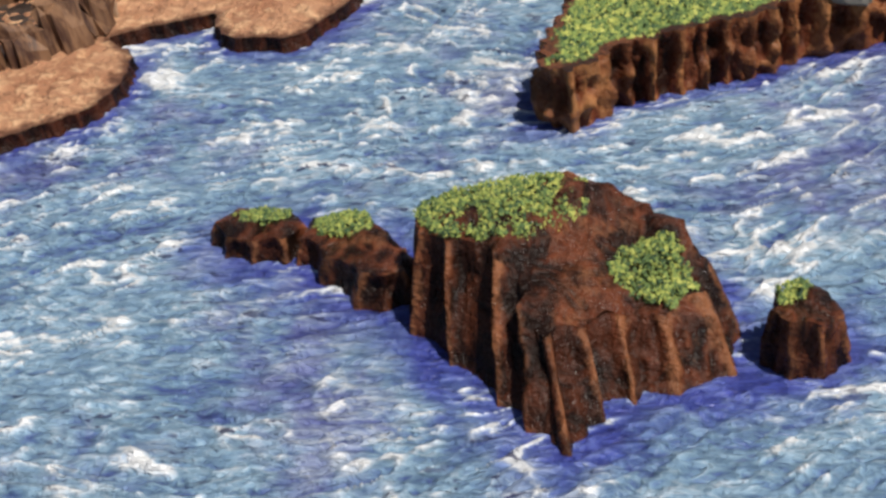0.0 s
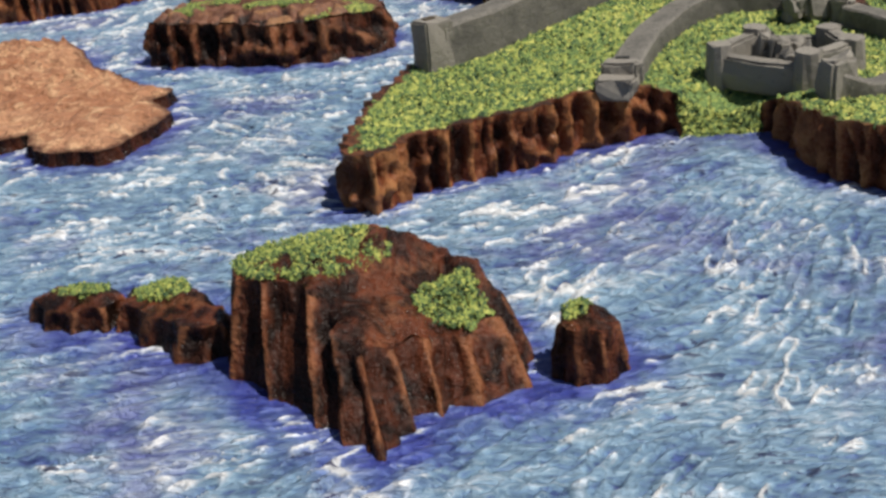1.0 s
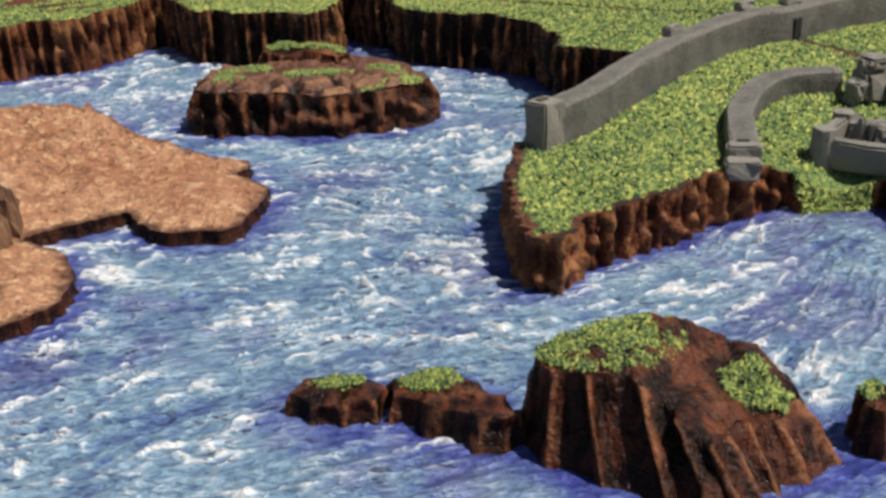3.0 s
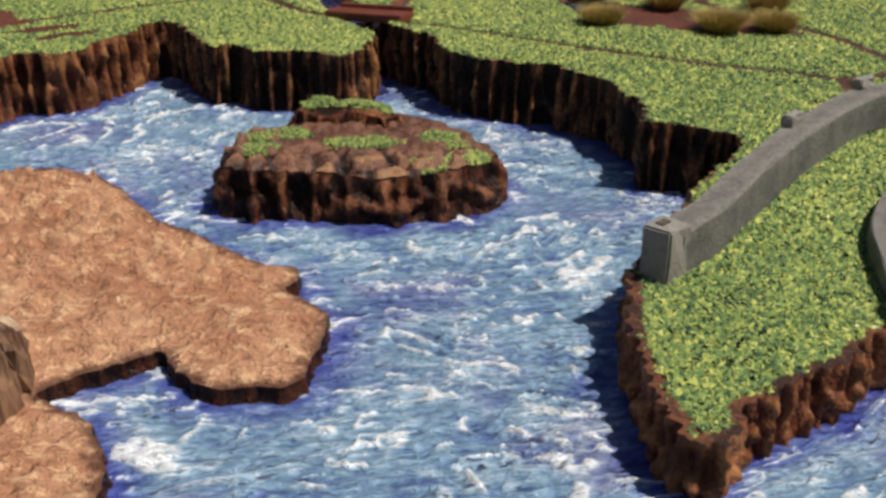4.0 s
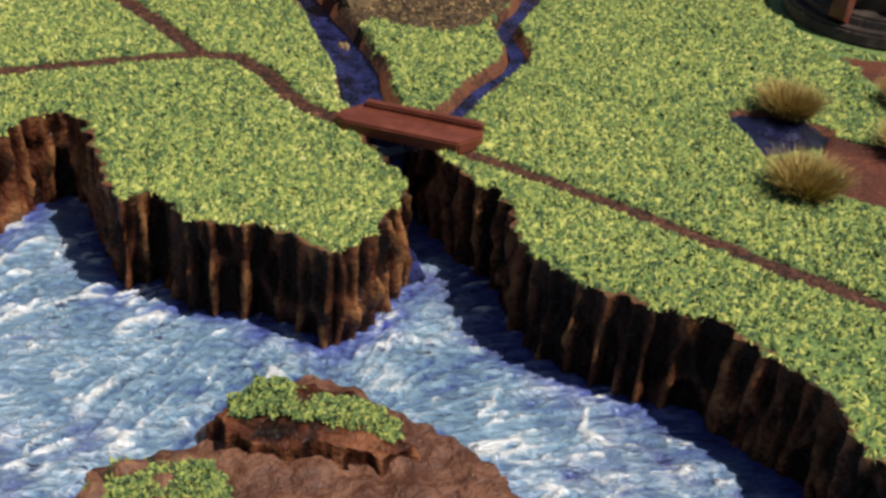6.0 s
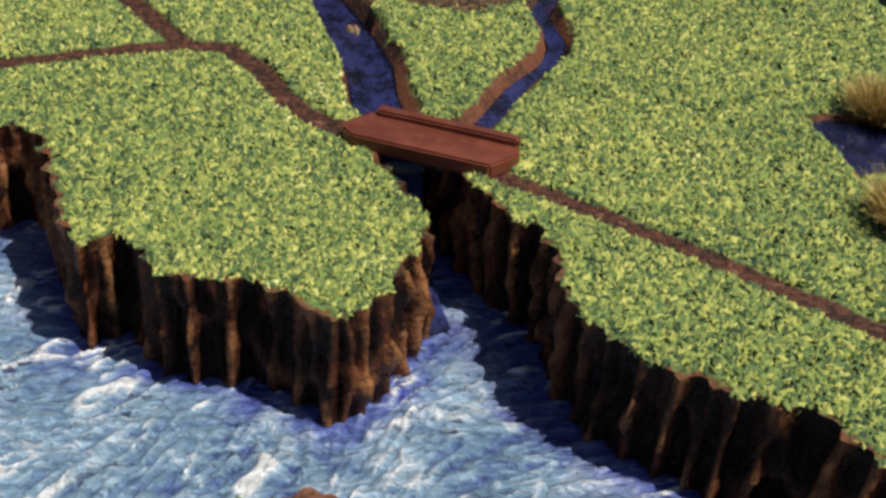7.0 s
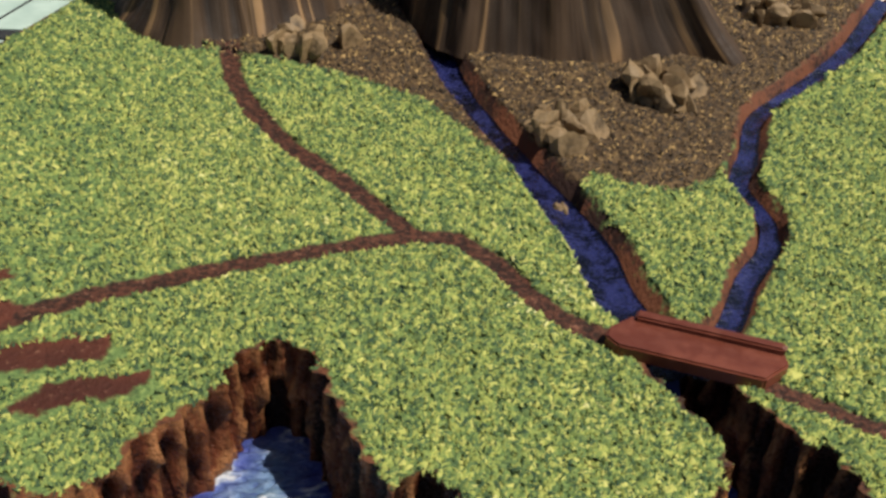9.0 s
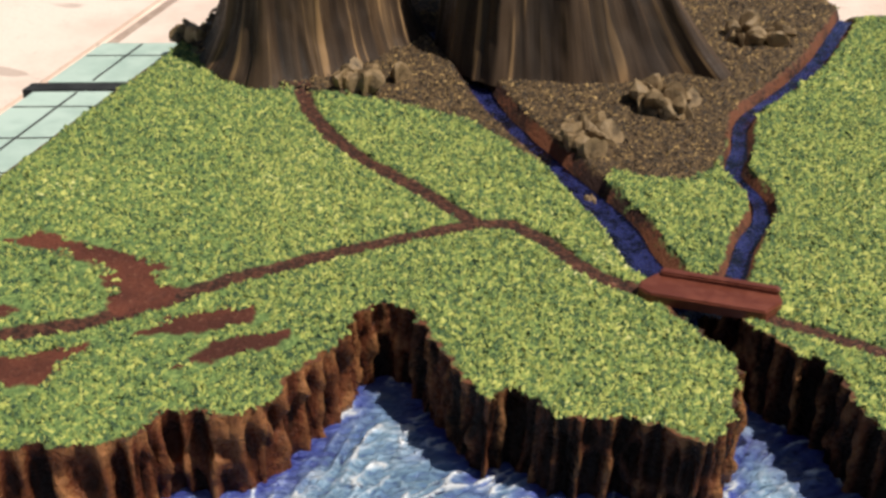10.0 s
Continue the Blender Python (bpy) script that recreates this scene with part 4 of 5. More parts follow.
def build_castle():
    # outer curtain wall
    pts = [(0.845, 3.895), (0.94, 3.96), (1.06, 4.04), (1.29, 4.24), (1.68, 4.55), (2.08, 4.82), (2.36, 4.90), (2.78, 5.10), (3.4, 5.2)]
    wall = thing("castle_wall", 0, 0, 0, "long curved grey castle wall standing on green turf", "wall")
    part("wall_run", curved_wall(pts, 0.125, [0.165] * 9, [ground_z(*p) for p in pts], 3), CASTLE, wall)
    bm = block(0.13, 0.115, 0.21, 5, 0.008, 0.004, 34, (0.825, 3.875, ground_z(0.76, 3.85) - 0.02))
    part("end_pier", bm, CASTLE, wall)
    part("slot", block(0.05, 0.03, 0.012, 8, 0.002, 0.001, 34, (0.815, 3.89, ground_z(0.76, 3.85) + 0.182)), FOAM, wall, "dark worn pit in the pier top")
    for k, (x, y, turn) in enumerate([(1.62, 4.555, 36), (2.12, 4.89, 25), (2.40, 4.96, 22)]):
        part("merlon", block(0.11, 0.05, 0.05, 20 + k, 0.006, 0.004, turn, (x, y, ground_z(x, y) + 0.155)), CASTLE, wall)
    part("arrow_loop", block(0.055, 0.02, 0.10, 30, 0.006, 0.001, 20, (2.39, 4.845, ground_z(2.39, 4.84) + 0.02)), DARK, wall, "dark narrow opening")
    # inner ring
    ring = thing("ring_wall", 0, 0, 0, "low curved grey inner wall with a stepped end", "wall")
    pts = [(1.52, 3.46), (1.60, 3.70), (1.71, 3.95), (1.87, 4.13), (2.05, 4.21), (2.28, 4.20)]
    part("wall_run", curved_wall(pts, 0.12, [0.075, 0.08, 0.08, 0.085, 0.09, 0.09], [ground_z(*p) for p in pts], 8), CASTLE, ring)
    part("step", block(0.13, 0.09, 0.105, 11, 0.01, 0.005, -20, (1.50, 3.45, ground_z(1.5, 3.45) - 0.02)), CASTLE, ring)
    part("step", block(0.13, 0.10, 0.075, 12, 0.01, 0.005, -20, (1.475, 3.38, ground_z(1.48, 3.4) - 0.03)), CASTLE, ring)
    part("slot", block(0.05, 0.02, 0.01, 13, 0.002, 0.001, -20, (1.51, 3.475, ground_z(1.5, 3.45) + 0.08)), DARK, ring, "dark slot")
    stub = thing("tower_stub", 2.36, 4.06, ground_z(2.36, 4.06), "broken grey tower stub at the wall's end", "ruin")
    part("drum", block(0.15, 0.13, 0.15, 15, 0.02, 0.01, 20), CASTLE, stub)
    part("cap", block(0.10, 0.12, 0.05, 16, 0.012, 0.008, 5, (0.01, 0.0, 0.145)), CASTLE, stub)
    part("stone", block(0.07, 0.08, 0.10, 17, 0.015, 0.01, 50, (-0.10, -0.05, 0)), CASTLE, stub)
    # ruined keep: five walls, corner turrets and rubble
    keep = thing("ruined_keep", 2.11, 3.43, 0.135, "ruined grey keep with broken walls and rubble inside", "ruin")
    corners = [(-0.25, 0.07), (0.0, -0.17), (0.19, -0.04), (0.17, 0.17), (-0.08, 0.23)]
    heights = [0.15, 0.165, 0.16, 0.15, 0.155]
    for k in range(5):
        (x1, y1), (x2, y2) = corners[k], corners[(k + 1) % 5]
        length, turn = math.dist((x1, y1), (x2, y2)), math.degrees(math.atan2(y2 - y1, x2 - x1))
        part("wall_panel", block(length * (0.98 if k != 2 else 0.8), 0.055, heights[k] - (0.025 if k in (0, 3) else 0.0), 40 + k, 0.01, 0.006, turn, ((x1 + x2) / 2, (y1 + y2) / 2, 0)), CASTLE, keep)
        bm = bmesh.new()
        bmesh.ops.create_cone(bm, cap_ends=True, segments=12, radius1=0.052, radius2=0.045, depth=heights[k] + 0.012)
        jitter(bm, 0.005, 60 + k)
        bmesh.ops.translate(bm, vec=(x1, y1, (heights[k] + 0.012) / 2), verts=bm.verts)
        part("corner_turret", bm, CASTLE, keep)
    rng = random.Random(7)
    for k in range(11):
        r, a = rng.uniform(0.02, 0.15), rng.uniform(0, 6.28)
        bm = block(rng.uniform(0.05, 0.11), rng.uniform(0.04, 0.09), rng.uniform(0.10, 0.185), 80 + k, 0.01, 0.014, rng.uniform(0, 180), (r * math.cos(a), r * math.sin(a) + 0.04, 0))
        part("rubble_stone", bm, CASTLE, keep)
    # curtain on the far side of the keep
    arm = thing("curtain_wall", 0, 0, 0, "grey curtain wall curving away from the keep with a raised corner", "wall")
    pts = [(2.17, 3.10), (2.28, 3.10), (2.42, 3.20), (2.55, 3.36), (2.62, 3.56), (2.56, 3.76), (2.47, 3.95)]
    part("wall_run", curved_wall(pts, 0.09, [0.10, 0.05, 0.05, 0.06, 0.08, 0.09, 0.09], [ground_z(*p) - 0.01 for p in pts], 14), CASTLE, arm)
    part("corner_pier", block(0.10, 0.09, 0.165, 90, 0.012, 0.008, 25, (2.16, 3.10, 0.16)), CASTLE, arm)
    part("pier", block(0.07, 0.08, 0.13, 91, 0.012, 0.008, 10, (2.62, 3.60, 0.185)), CASTLE, arm)
    part("pier", block(0.08, 0.08, 0.12, 92, 0.012, 0.008, 60, (2.45, 3.98, 0.185)), CASTLE, arm)


# ---- bridge, tower, mountain ----
def build_bridge():
    ob = thing("bridge", 0.30, 7.03, 0.30, "red-brown painted plank bridge over a narrow gorge", "bridge", turn=-23)
    bm = bmesh.new()
    outline = [(-0.255, -0.052), (-0.215, -0.083), (0.190, -0.083), (0.250, 0.01), (0.230, 0.072), (-0.195, 0.072), (-0.255, -0.004)]
    lo = [bm.verts.new((x, y, 0.0)) for x, y in outline]
    hi = [bm.verts.new((x, y, 0.045 + 0.008 * (1 - (x / 0.25) ** 2))) for x, y in outline]
    bm.faces.new(lo[::-1]), bm.faces.new(hi)
    for i in range(len(lo)):
        bm.faces.new((lo[i], lo[(i + 1) % len(lo)], hi[(i + 1) % len(lo)], hi[i]))
    bmesh.ops.bevel(bm, geom=bm.edges[:], offset=0.006, segments=2, affect="EDGES")
    part("deck", bm, BRIDGE, ob)
    part("parapet", block(0.42, 0.038, 0.066, 3, 0.006, 0.002, 0, (0.022, 0.060, 0.0)), BRIDGE, ob)


def build_tower():
    ob = thing("round_tower", 2.44, 8.22, 0.31, "dark round tower with red-brown arched buttresses on a stepped base", "tower")
    for r, z, h, m, nm in ((0.40, 0, 0.06, SOOT, "base_step"), (0.33, 0.05, 0.05, SOOT, "base_step"), (0.22, 0.09, 0.32, SOOT, "drum"), (0.25, 0.40, 0.05, RED, "cornice")):
        bm = bmesh.new()
        bmesh.ops.create_cone(bm, cap_ends=True, segments=40, radius1=r, radius2=r * 0.96, depth=h)
        bmesh.ops.translate(bm, vec=(0, 0, z + h / 2), verts=bm.verts)
        bmesh.ops.bevel(bm, geom=[e for e in bm.edges if e.calc_face_angle(0) > 0.6], offset=0.012, segments=2, affect="EDGES")
        part(nm, bm, m, ob)
    for k in range(6):
        a = math.radians(k * 60 + 40)
        bm = bmesh.new()
        prev = None
        for i in range(9):
            u = i / 8
            r, z = 0.22 + 0.13 * math.cos(u * math.pi / 2), 0.10 + 0.22 * math.sin(u * math.pi / 2) - 0.03
            ring = [bm.verts.new((r + dr, w, z + dz)) for dr, dz, w in ((0.03, 0.02, 0.035), (0.03, 0.02, -0.035), (-0.03, -0.02, -0.035), (-0.03, -0.02, 0.035))]
            if prev:
                for j in range(4):
                    bm.faces.new((prev[j], prev[(j + 1) % 4], ring[(j + 1) % 4], ring[j]))
            else:
                bm.faces.new(ring)
            prev = ring
        bm.faces.new(prev[::-1])
        bmesh.ops.rotate(bm, matrix=Matrix.Rotation(a, 3, "Z"), verts=bm.verts)
        part("buttress", bm, RED, ob, "red-brown arched buttress")
    part("door", block(0.09, 0.03, 0.20, 6, 0.008, 0.002, 4, (0.04, -0.225, 0.10)), CREAM, ob, "pale cream door panel")


def mountain(name, ctrl, height, seed, label, crown=None):
    def h(p):
        p = np.asarray(p)
        return np.full(len(p), height) + 0.22 * (fbm(p[:, 0] * 2.2, p[:, 1] * 2.2, 3, seed) - 0.5)
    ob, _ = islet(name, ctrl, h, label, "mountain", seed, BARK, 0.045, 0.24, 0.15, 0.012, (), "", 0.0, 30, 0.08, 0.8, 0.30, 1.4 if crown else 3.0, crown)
    return ob


def boulders(name, x, y, z, n, spread, seed, label):
    ob = thing(name, x, y, z, label, "rocks", "rock piles")
    rng = random.Random(seed)
    for k in range(n):
        bm = bmesh.new()
        bmesh.ops.create_icosphere(bm, subdivisions=2, radius=1.0)
        sx, sy, sz = rng.uniform(0.045, 0.11), rng.uniform(0.04, 0.085), rng.uniform(0.045, 0.10)
        cuts = [(Vector((rng.gauss(0, 1), rng.gauss(0, 1), rng.gauss(0.2, 1))).normalized(), rng.uniform(0.3, 0.75)) for _ in range(9)]
        for v in bm.verts:
            for nrm, d in cuts:
                over = v.co.dot(nrm) - d
                if over > 0:
                    v.co -= nrm * over
            v.co = Vector((v.co.x * sx, v.co.y * sy, v.co.z * sz))
        a, r = rng.uniform(0, 6.28), spread * math.sqrt(rng.random())
        bmesh.ops.transform(bm, matrix=Matrix.Translation((r * math.cos(a), r * math.sin(a), sz * 0.45 + 0.03 * (1 - r / spread))) @ Matrix.Rotation(rng.uniform(0, 6), 4, "Z"), verts=bm.verts)
        part("boulder", bm, RUBBLE, ob)
    return ob


def tuft(seed, n=2000, r=0.115, h=0.115):
    rng = np.random.default_rng(seed)
    a, q = rng.uniform(0, 2 * np.pi, n), r * np.sqrt(rng.uniform(0, 1, n)) * 0.6
    root = np.c_[q * np.cos(a), q * np.sin(a), np.zeros(n)]
    lean = root[:, :2] * rng.uniform(0.5, 1.6, (n, 1)) + rng.normal(0, 0.02, (n, 2))
    tip = root + np.c_[lean, h * rng.uniform(0.5, 1.0, n)]
    mid = root + np.c_[lean * 0.35, 0.55 * (tip[:, 2])]
    b = rng.uniform(0, 2 * np.pi, n)
    w = np.c_[np.cos(b), np.sin(b), np.zeros(n)] * 0.0018
    v = np.stack([root - w, root + w, mid + w * 0.8, mid - w * 0.8, tip], axis=1).reshape(-1, 3)
    i = np.arange(n)[:, None] * 5
    f = np.concatenate([i + np.array([[0, 1, 2]]), i + np.array([[0, 2, 3]]), i + np.array([[3, 2, 4]])])
    up = np.tile([0, 0, 0.5, 0.5, 1.0], n)
    return v, f, up


def build_tufts():
    spots = [(1.70, 7.24, 1.0, 10), (1.55, 6.66, 1.05, 70), (2.04, 6.93, 1.05, 140), (2.26, 7.28, 1.2, 200), (2.15, 6.40, 1.2, 260), (2.62, 6.78, 1.1, 20), (2.45, 6.36, 1.1, 100), (2.20, 7.32, 0.9, 310)]
    first = None
    for x, y, k, turn in spots:
        z = ground_z(x, y) - 0.003
        m = pose(D * x, D * y, D * z, 0, 0, turn) @ Matrix.Scale(k, 4)
        if first is None:
            first = thing("grass_tuft", x, y, z, "dry olive-brown static grass tuft by the pond", "grass", "grass tufts", turn)
            v, f, up = tuft(5)
            solid("clump", v, f, TUFT, first, "", False, {"up": up})
        else:
            copy_thing(first, m)


def build_fort():
    """Low round fort on the sand: a ring of upright banded stones round a dark hollow."""
    ob = thing("round_fort", -1.72, 3.80, 0.05, "low round brown fort of banded upright stones on sand", "fort")
    rng = random.Random(12)
    n = 15
    for k in range(n):
        a = 2 * math.pi * k / n
        r = 0.40
        bm = block(0.12, 0.165 + rng.uniform(-0.01, 0.02), 0.20 + rng.uniform(-0.03, 0.03), 100 + k, 0.03, 0.008, 0, (0, 0, -0.02))
        for v in bm.verts:
            v.co.x -= 0.30 * max(v.co.z, 0) ** 1.3
        bmesh.ops.transform(bm, matrix=Matrix.Rotation(a, 4, "Z") @ Matrix.Translation((r, 0, 0)), verts=bm.verts)
        part("standing_stone", bm, CREAM_BAND if k % 5 == 1 else FORT, ob)
    bm = bmesh.new()
    bmesh.ops.create_cone(bm, cap_ends=True, segments=32, radius1=0.36, radius2=0.34, depth=0.03)
    bmesh.ops.translate(bm, vec=(0, 0, 0.015), verts=bm.verts)
    part("floor", bm, SOOT, ob)


# ---- build, largest first ----
KEEP_CLEAR = [((2.09, 3.46), 0.2), ((2.42, 8.22), 0.44), ((0.30, 7.03), 0.09)]
CREAM_BAND = make_plain("pale_banded_stone", (0.30, 0.19, 0.12), (0.58, 0.42, 0.28), 95, 0.6, 0.5, stretch=(1, 1, 0.12))
build_paving()
build_boards()
land_edge = build_land()
lines = [land_edge[::2, :2]]


CRAG_SPOTS = [(0.32, 2.00, 0.222), (0.44, 1.93, 0.232), (0.54, 2.05, 0.242), (0.52, 1.90, 0.228), (0.70, 2.09, 0.255), (0.66, 2.18, 0.25), (0.50, 2.17, 0.235), (0.78, 2.14, 0.235), (0.89, 2.09, 0.194),
              (0.84, 2.02, 0.165), (0.97, 1.93, 0.108), (0.86, 1.82, 0.104), (0.745, 1.76, 0.118), (0.63, 1.69, 0.136), (0.60, 1.80, 0.185), (0.70, 1.87, 0.170)]


def crag_height(p):
    """A flat shoulder on one side, stepping down to a lower shelf and a prow."""
    p = np.asarray(p)
    w = np.stack([1 / ((p[:, 0] - x) ** 2 + (p[:, 1] - y) ** 2 + 0.0008) ** 1.6 for x, y, _ in CRAG_SPOTS])
    z = (w * np.array([z for _, _, z in CRAG_SPOTS])[:, None]).sum(axis=0) / w.sum(axis=0)
    return z + 0.05 * (fbm(p[:, 0] * 11, p[:, 1] * 11, 3, 3) - 0.5) * np.clip(3 * (p[:, 0] - 0.55) + 0.2, 0.15, 1)


_, o = islet("sea_crag", [(0.27, 2.05), (0.29, 1.94), (0.37, 1.85), (0.45, 1.75), (0.53, 1.66), (0.61, 1.56), (0.68, 1.48), (0.745, 1.52), (0.78, 1.61), (0.84, 1.655), (0.92, 1.68), (1.04, 1.73), (1.06, 1.83), (1.02, 1.98),
                          (0.92, 2.13), (0.80, 2.21), (0.66, 2.25), (0.48, 2.24), (0.35, 2.17)],
             crag_height, "steep russet crag with green flock on its top, in the sea", "rock", 201, CRAG, 0.058, 0.105, 0.035, 0.007,
             [(0.515, 2.06, 0.20, 0.115, 8), (0.875, 1.92, 0.088, 0.092, -20)], levels=14,
             crown=[(0.315, 2.06), (0.32, 2.00), (0.37, 1.96), (0.44, 1.93), (0.52, 1.90), (0.585, 1.80), (0.63, 1.69), (0.70, 1.72), (0.745, 1.76), (0.81, 1.80), (0.89, 1.81), (0.965, 1.87), (0.985, 1.95), (0.955, 2.04),
                    (0.89, 2.10), (0.78, 2.15), (0.66, 2.19), (0.50, 2.18), (0.38, 2.13)])
lines.append(o)
_, o = islet("skerry", [(-0.34, 2.32), (-0.24, 2.24), (-0.10, 2.22), (-0.05, 2.28), (-0.07, 2.37), (-0.18, 2.42), (-0.29, 2.41)],
             lambda p: 0.048 + 0.03 * (fbm(p[:, 0] * 8, p[:, 1] * 8, 2, 6) - 0.5), "low flat russet rock with a little flock in the sea", "rock", 211, CRAG, 0.035, 0.09, 0.02, 0.008,
             [(-0.19, 2.34, 0.08, 0.035, 5)], "skerries")
lines.append(o)
_, o = islet("skerry", [(-0.08, 2.25), (0.00, 2.13), (0.12, 2.04), (0.22, 1.97), (0.29, 2.04), (0.27, 2.17), (0.18, 2.29), (0.06, 2.37), (-0.05, 2.35)],
             lambda p: 0.074 + 0.04 * (fbm(p[:, 0] * 7, p[:, 1] * 7, 2, 16) - 0.5), "flat russet rock with flock beside the tall crag", "rock", 221, CRAG, 0.04, 0.1, 0.03, 0.008,
             [(0.06, 2.26, 0.08, 0.05, -15)], "skerries")
lines.append(o)
_, o = islet("sea_stack", [(1.11, 1.80), (1.16, 1.75), (1.24, 1.755), (1.275, 1.83), (1.24, 1.905), (1.17, 1.92), (1.115, 1.87)],
             lambda p: 0.12 + 0.03 * (fbm(p[:, 0] * 8, p[:, 1] * 8, 2, 26) - 0.5) - 0.12 * np.maximum(p[:, 0] - 1.2, 0), "small fluted russet stack with a flocked top", "rock", 231, CRAG, 0.045, 0.07, 0.015, 0.007,
             [(1.16, 1.86, 0.045, 0.04, 0)], "skerries")
lines.append(o)


def isle_height(p):
    p = np.asarray(p)
    return 0.192 - 0.04 * np.maximum(5.15 - p[:, 1], 0) - 0.05 * np.maximum(p[:, 0] - 0.3, 0) + 0.035 * (fbm(p[:, 0] * 5, p[:, 1] * 5, 2, 13) - 0.5)


ISLE_PATCHES = [(-0.37, 5.49, 0.15, 0.085, -8), (-0.46, 5.32, 0.10, 0.07, 0), (0.0, 5.32, 0.17, 0.085, -5), (0.37, 5.30, 0.11, 0.11, 0), (0.42, 5.06, 0.11, 0.085, 10), (0.24, 5.02, 0.085, 0.075, 0)]
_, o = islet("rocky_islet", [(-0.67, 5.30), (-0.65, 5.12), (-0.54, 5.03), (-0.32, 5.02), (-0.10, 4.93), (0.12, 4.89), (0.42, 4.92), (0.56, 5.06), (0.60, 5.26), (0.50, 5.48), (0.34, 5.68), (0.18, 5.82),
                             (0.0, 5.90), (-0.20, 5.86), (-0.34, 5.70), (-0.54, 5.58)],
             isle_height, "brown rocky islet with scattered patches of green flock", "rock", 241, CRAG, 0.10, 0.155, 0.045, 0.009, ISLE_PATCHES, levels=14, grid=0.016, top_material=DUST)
lines.append(o)
islet("outcrop", [(-0.27, 5.70), (-0.22, 5.58), (-0.05, 5.55), (0.14, 5.52), (0.22, 5.58), (0.16, 5.72), (0.02, 5.80), (-0.14, 5.82)],
      lambda p: 0.10 + 0.04 * (fbm(p[:, 0] * 6, p[:, 1] * 6, 2, 14) - 0.5) - 0.12 * np.maximum(p[:, 0], 0), "dark brown outcrop topped with flock on the islet", "rock", 251, CRAG, 0.04, 0.09, 0.02, 0.008,
      [(-0.14, 5.72, 0.09, 0.07, 0), (0.06, 5.66, 0.13, 0.06, -12)], "", 0.0, 7, 0.03, 0.5, 0.15)


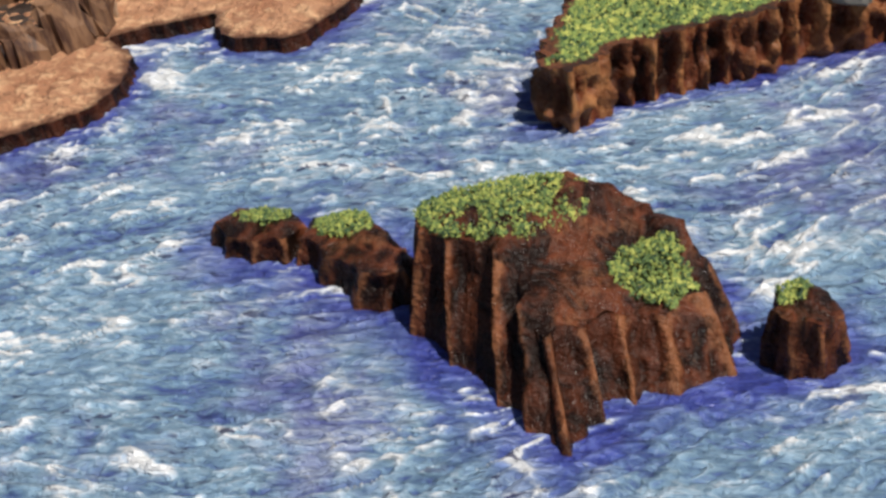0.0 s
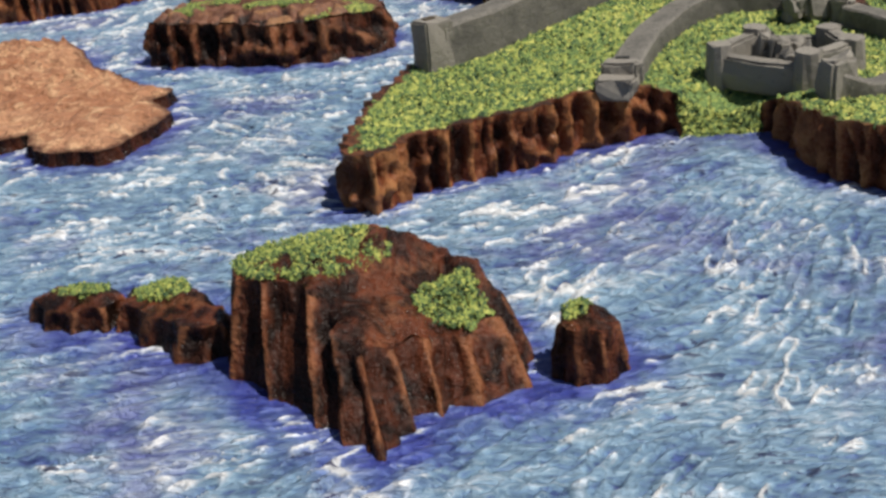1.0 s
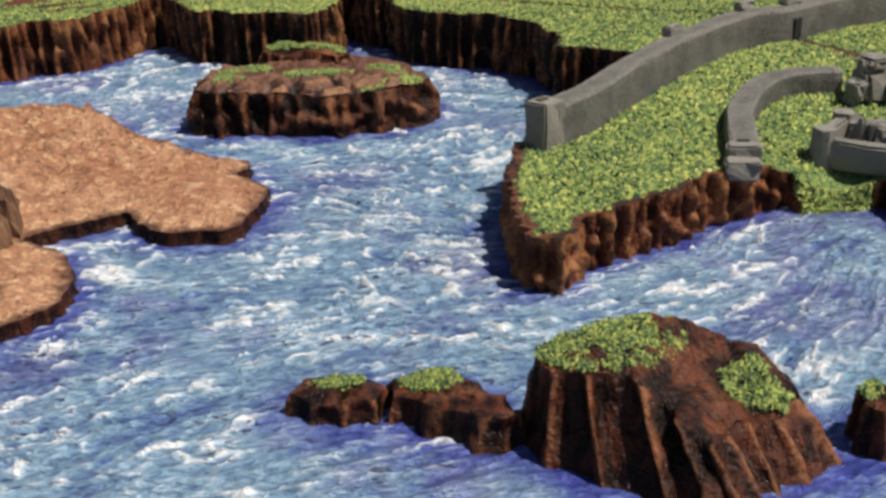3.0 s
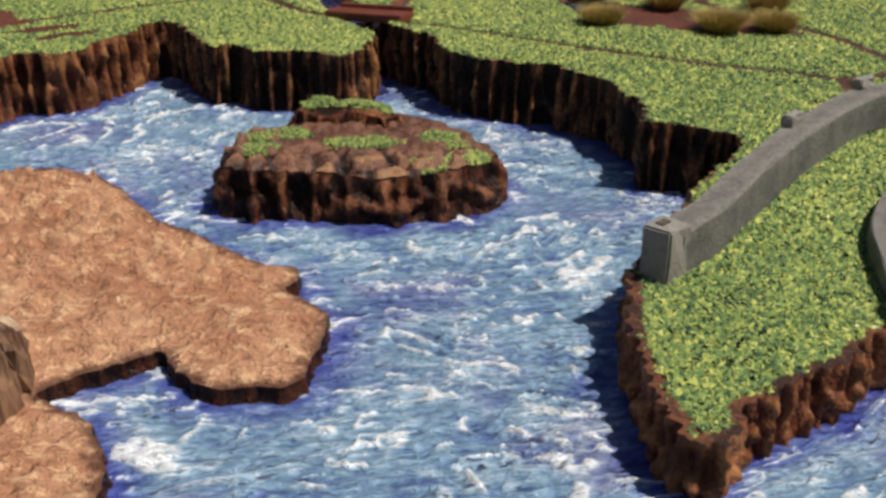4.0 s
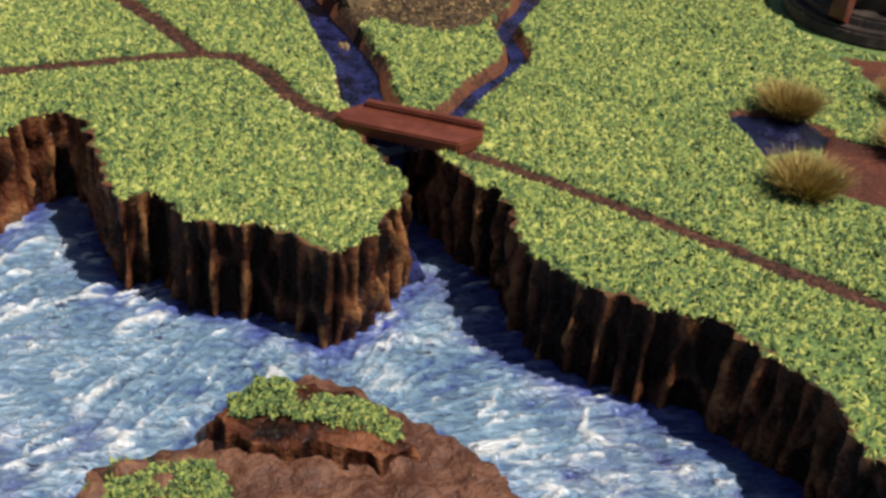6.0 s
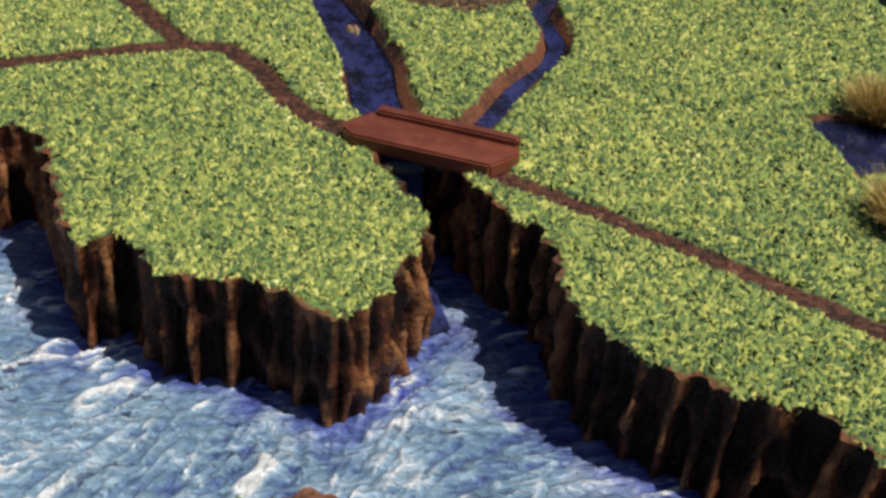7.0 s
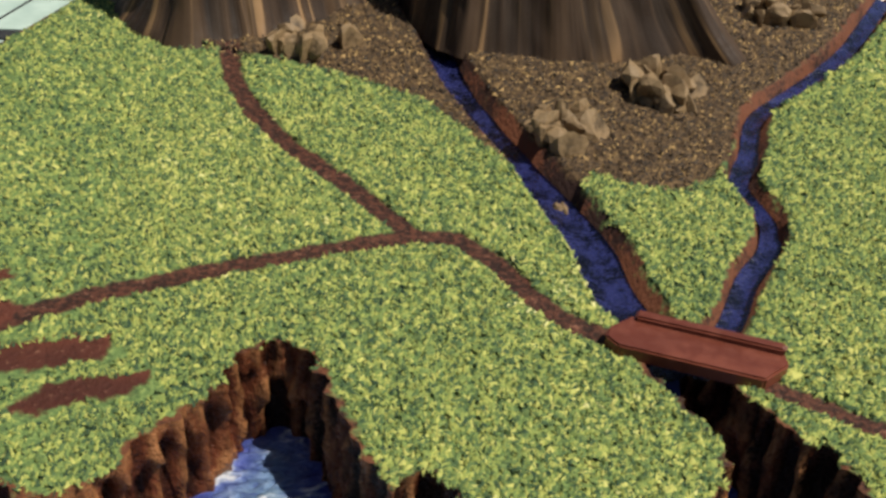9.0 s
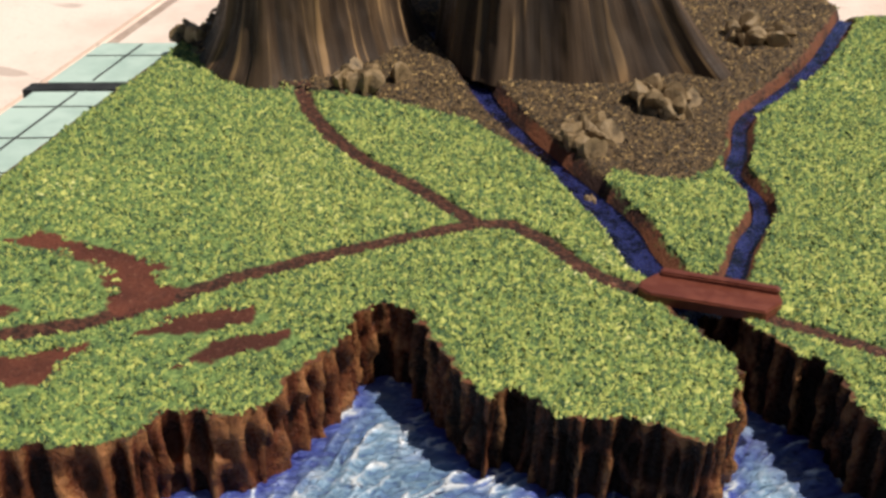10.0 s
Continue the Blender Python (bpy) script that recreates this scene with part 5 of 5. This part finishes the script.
def build_sandbank():
    ctrl = [(-3.3, 5.2), (-3.3, 2.2), (-2.6, 2.3), (-1.9, 2.58), (-1.38, 2.86), (-1.20, 3.00), (-1.05, 3.13), (-1.03, 3.38), (-1.09, 3.60), (-1.25, 3.74), (-1.14, 3.83), (-0.98, 3.90), (-0.88, 3.93), (-0.84, 3.82),
            (-0.76, 3.71), (-0.60, 3.66), (-0.46, 3.67), (-0.37, 3.86), (-0.31, 4.08), (-0.38, 4.20), (-0.45, 4.30), (-0.39, 4.36), (-0.37, 4.45), (-0.50, 4.53), (-0.66, 4.72), (-0.76, 4.88),
            (-0.90, 5.02), (-1.05, 5.36), (-1.22, 5.58), (-1.42, 5.67), (-1.75, 5.60), (-2.4, 5.5)]
    line = spline(ctrl, 0.014, True)
    out, s = rim(line, True, 0, 0, 0, 0)
    line = line + out * (0.035 * (fbm(s * 8, s * 0, 3, 90) - 0.5))[:, None]
    c = np.array((-1.6, 4.0))
    h = np.full(len(line), 0.042)
    verts, quads, rib, edge = face_strip(line - c, h, np.full(len(line), -0.035), 301, 0.09, 0.02, 0.5, 0.02, 5)
    ob = thing("sandbank", c[0], c[1], 0, "flat orange-tan sandy island with a rough crust", "sand island")
    solid("rim", verts, quads, CRAG, ob, "dark red-brown wet rim", True, {"rib": rib * 0.55})
    xy, tris = cdt([edge[:, :2]], grid_inside(edge[:, :2], 0.02, 8))
    d = away(xy, edge[::3, :2], True)
    p = xy + c
    rough = 1 - np.abs(2 * vn(p[:, 0] * 15, p[:, 1] * 22, 91) - 1)
    flat = ramp01(p[:, 1], 4.1, 4.7)
    z = 0.042 + np.clip(d / 0.25, 0, 1) * 0.03 + np.clip(d / 0.05, 0, 1) * (0.028 + 0.045 * flat) * (0.6 * rough ** 2 + 0.9 * fbm(p[:, 0] * 24, p[:, 1] * 24, 3, 95) - 0.6)
    solid("crust", np.c_[xy, z], tris, SAND, ob, "", True, {"edge": d})
    return line


lines.append(build_sandbank())
mountain("mountain", [(-1.58, 9.50), (-1.52, 9.22), (-1.33, 9.02), (-1.10, 9.03), (-0.80, 9.13), (-0.58, 9.30), (-0.40, 9.44), (-0.36, 9.66), (-0.55, 9.95), (-0.95, 10.15), (-1.30, 10.0)], 0.62, 401, "dark brown mountain of fluted upright rock")
mountain("mountain", [(-0.32, 9.66), (-0.30, 9.22), (-0.16, 9.00), (0.16, 8.93), (0.50, 8.90), (0.70, 8.97), (0.86, 8.98), (1.02, 8.90), (1.10, 8.95), (1.06, 9.14), (1.02, 9.5), (0.95, 9.95), (0.4, 10.15), (-0.15, 10.05)], 0.85, 411, "dark brown mountain of fluted rock beside a gully",
         [(-0.26, 9.66), (-0.22, 9.35), (-0.10, 9.20), (0.12, 9.13), (0.34, 9.10), (0.44, 9.14), (0.52, 9.20), (0.60, 9.24), (0.62, 9.32), (0.60, 9.44), (0.58, 9.6), (0.52, 9.85), (0.3, 9.95), (-0.1, 9.9)])
mountain("dark_hill", [(2.86, 8.30), (3.05, 8.16), (3.4, 8.12), (3.7, 8.3), (3.75, 8.8), (3.4, 9.1), (3.0, 8.95), (2.85, 8.6)], 0.5, 421, "dark grey fluted hill behind the round tower")
build_castle()
build_bridge()
build_tower()
build_fort()
for k, (x, y, n, s) in enumerate([(-0.74, 9.00, 11, 0.15), (0.17, 8.33, 16, 0.15), (0.65, 8.66, 15, 0.15), (1.38, 9.38, 12, 0.18), (-1.60, 9.62, 8, 0.12), (0.10, 7.90, 4, 0.05)]):
    boulders("boulder_pile", x, y, ground_z(x, y) - (0.06 if k == 5 else 0.01), n, s, 500 + k, "pile of brown and tan broken stones on gravel")
build_tufts()
build_water(lines, land_edge)
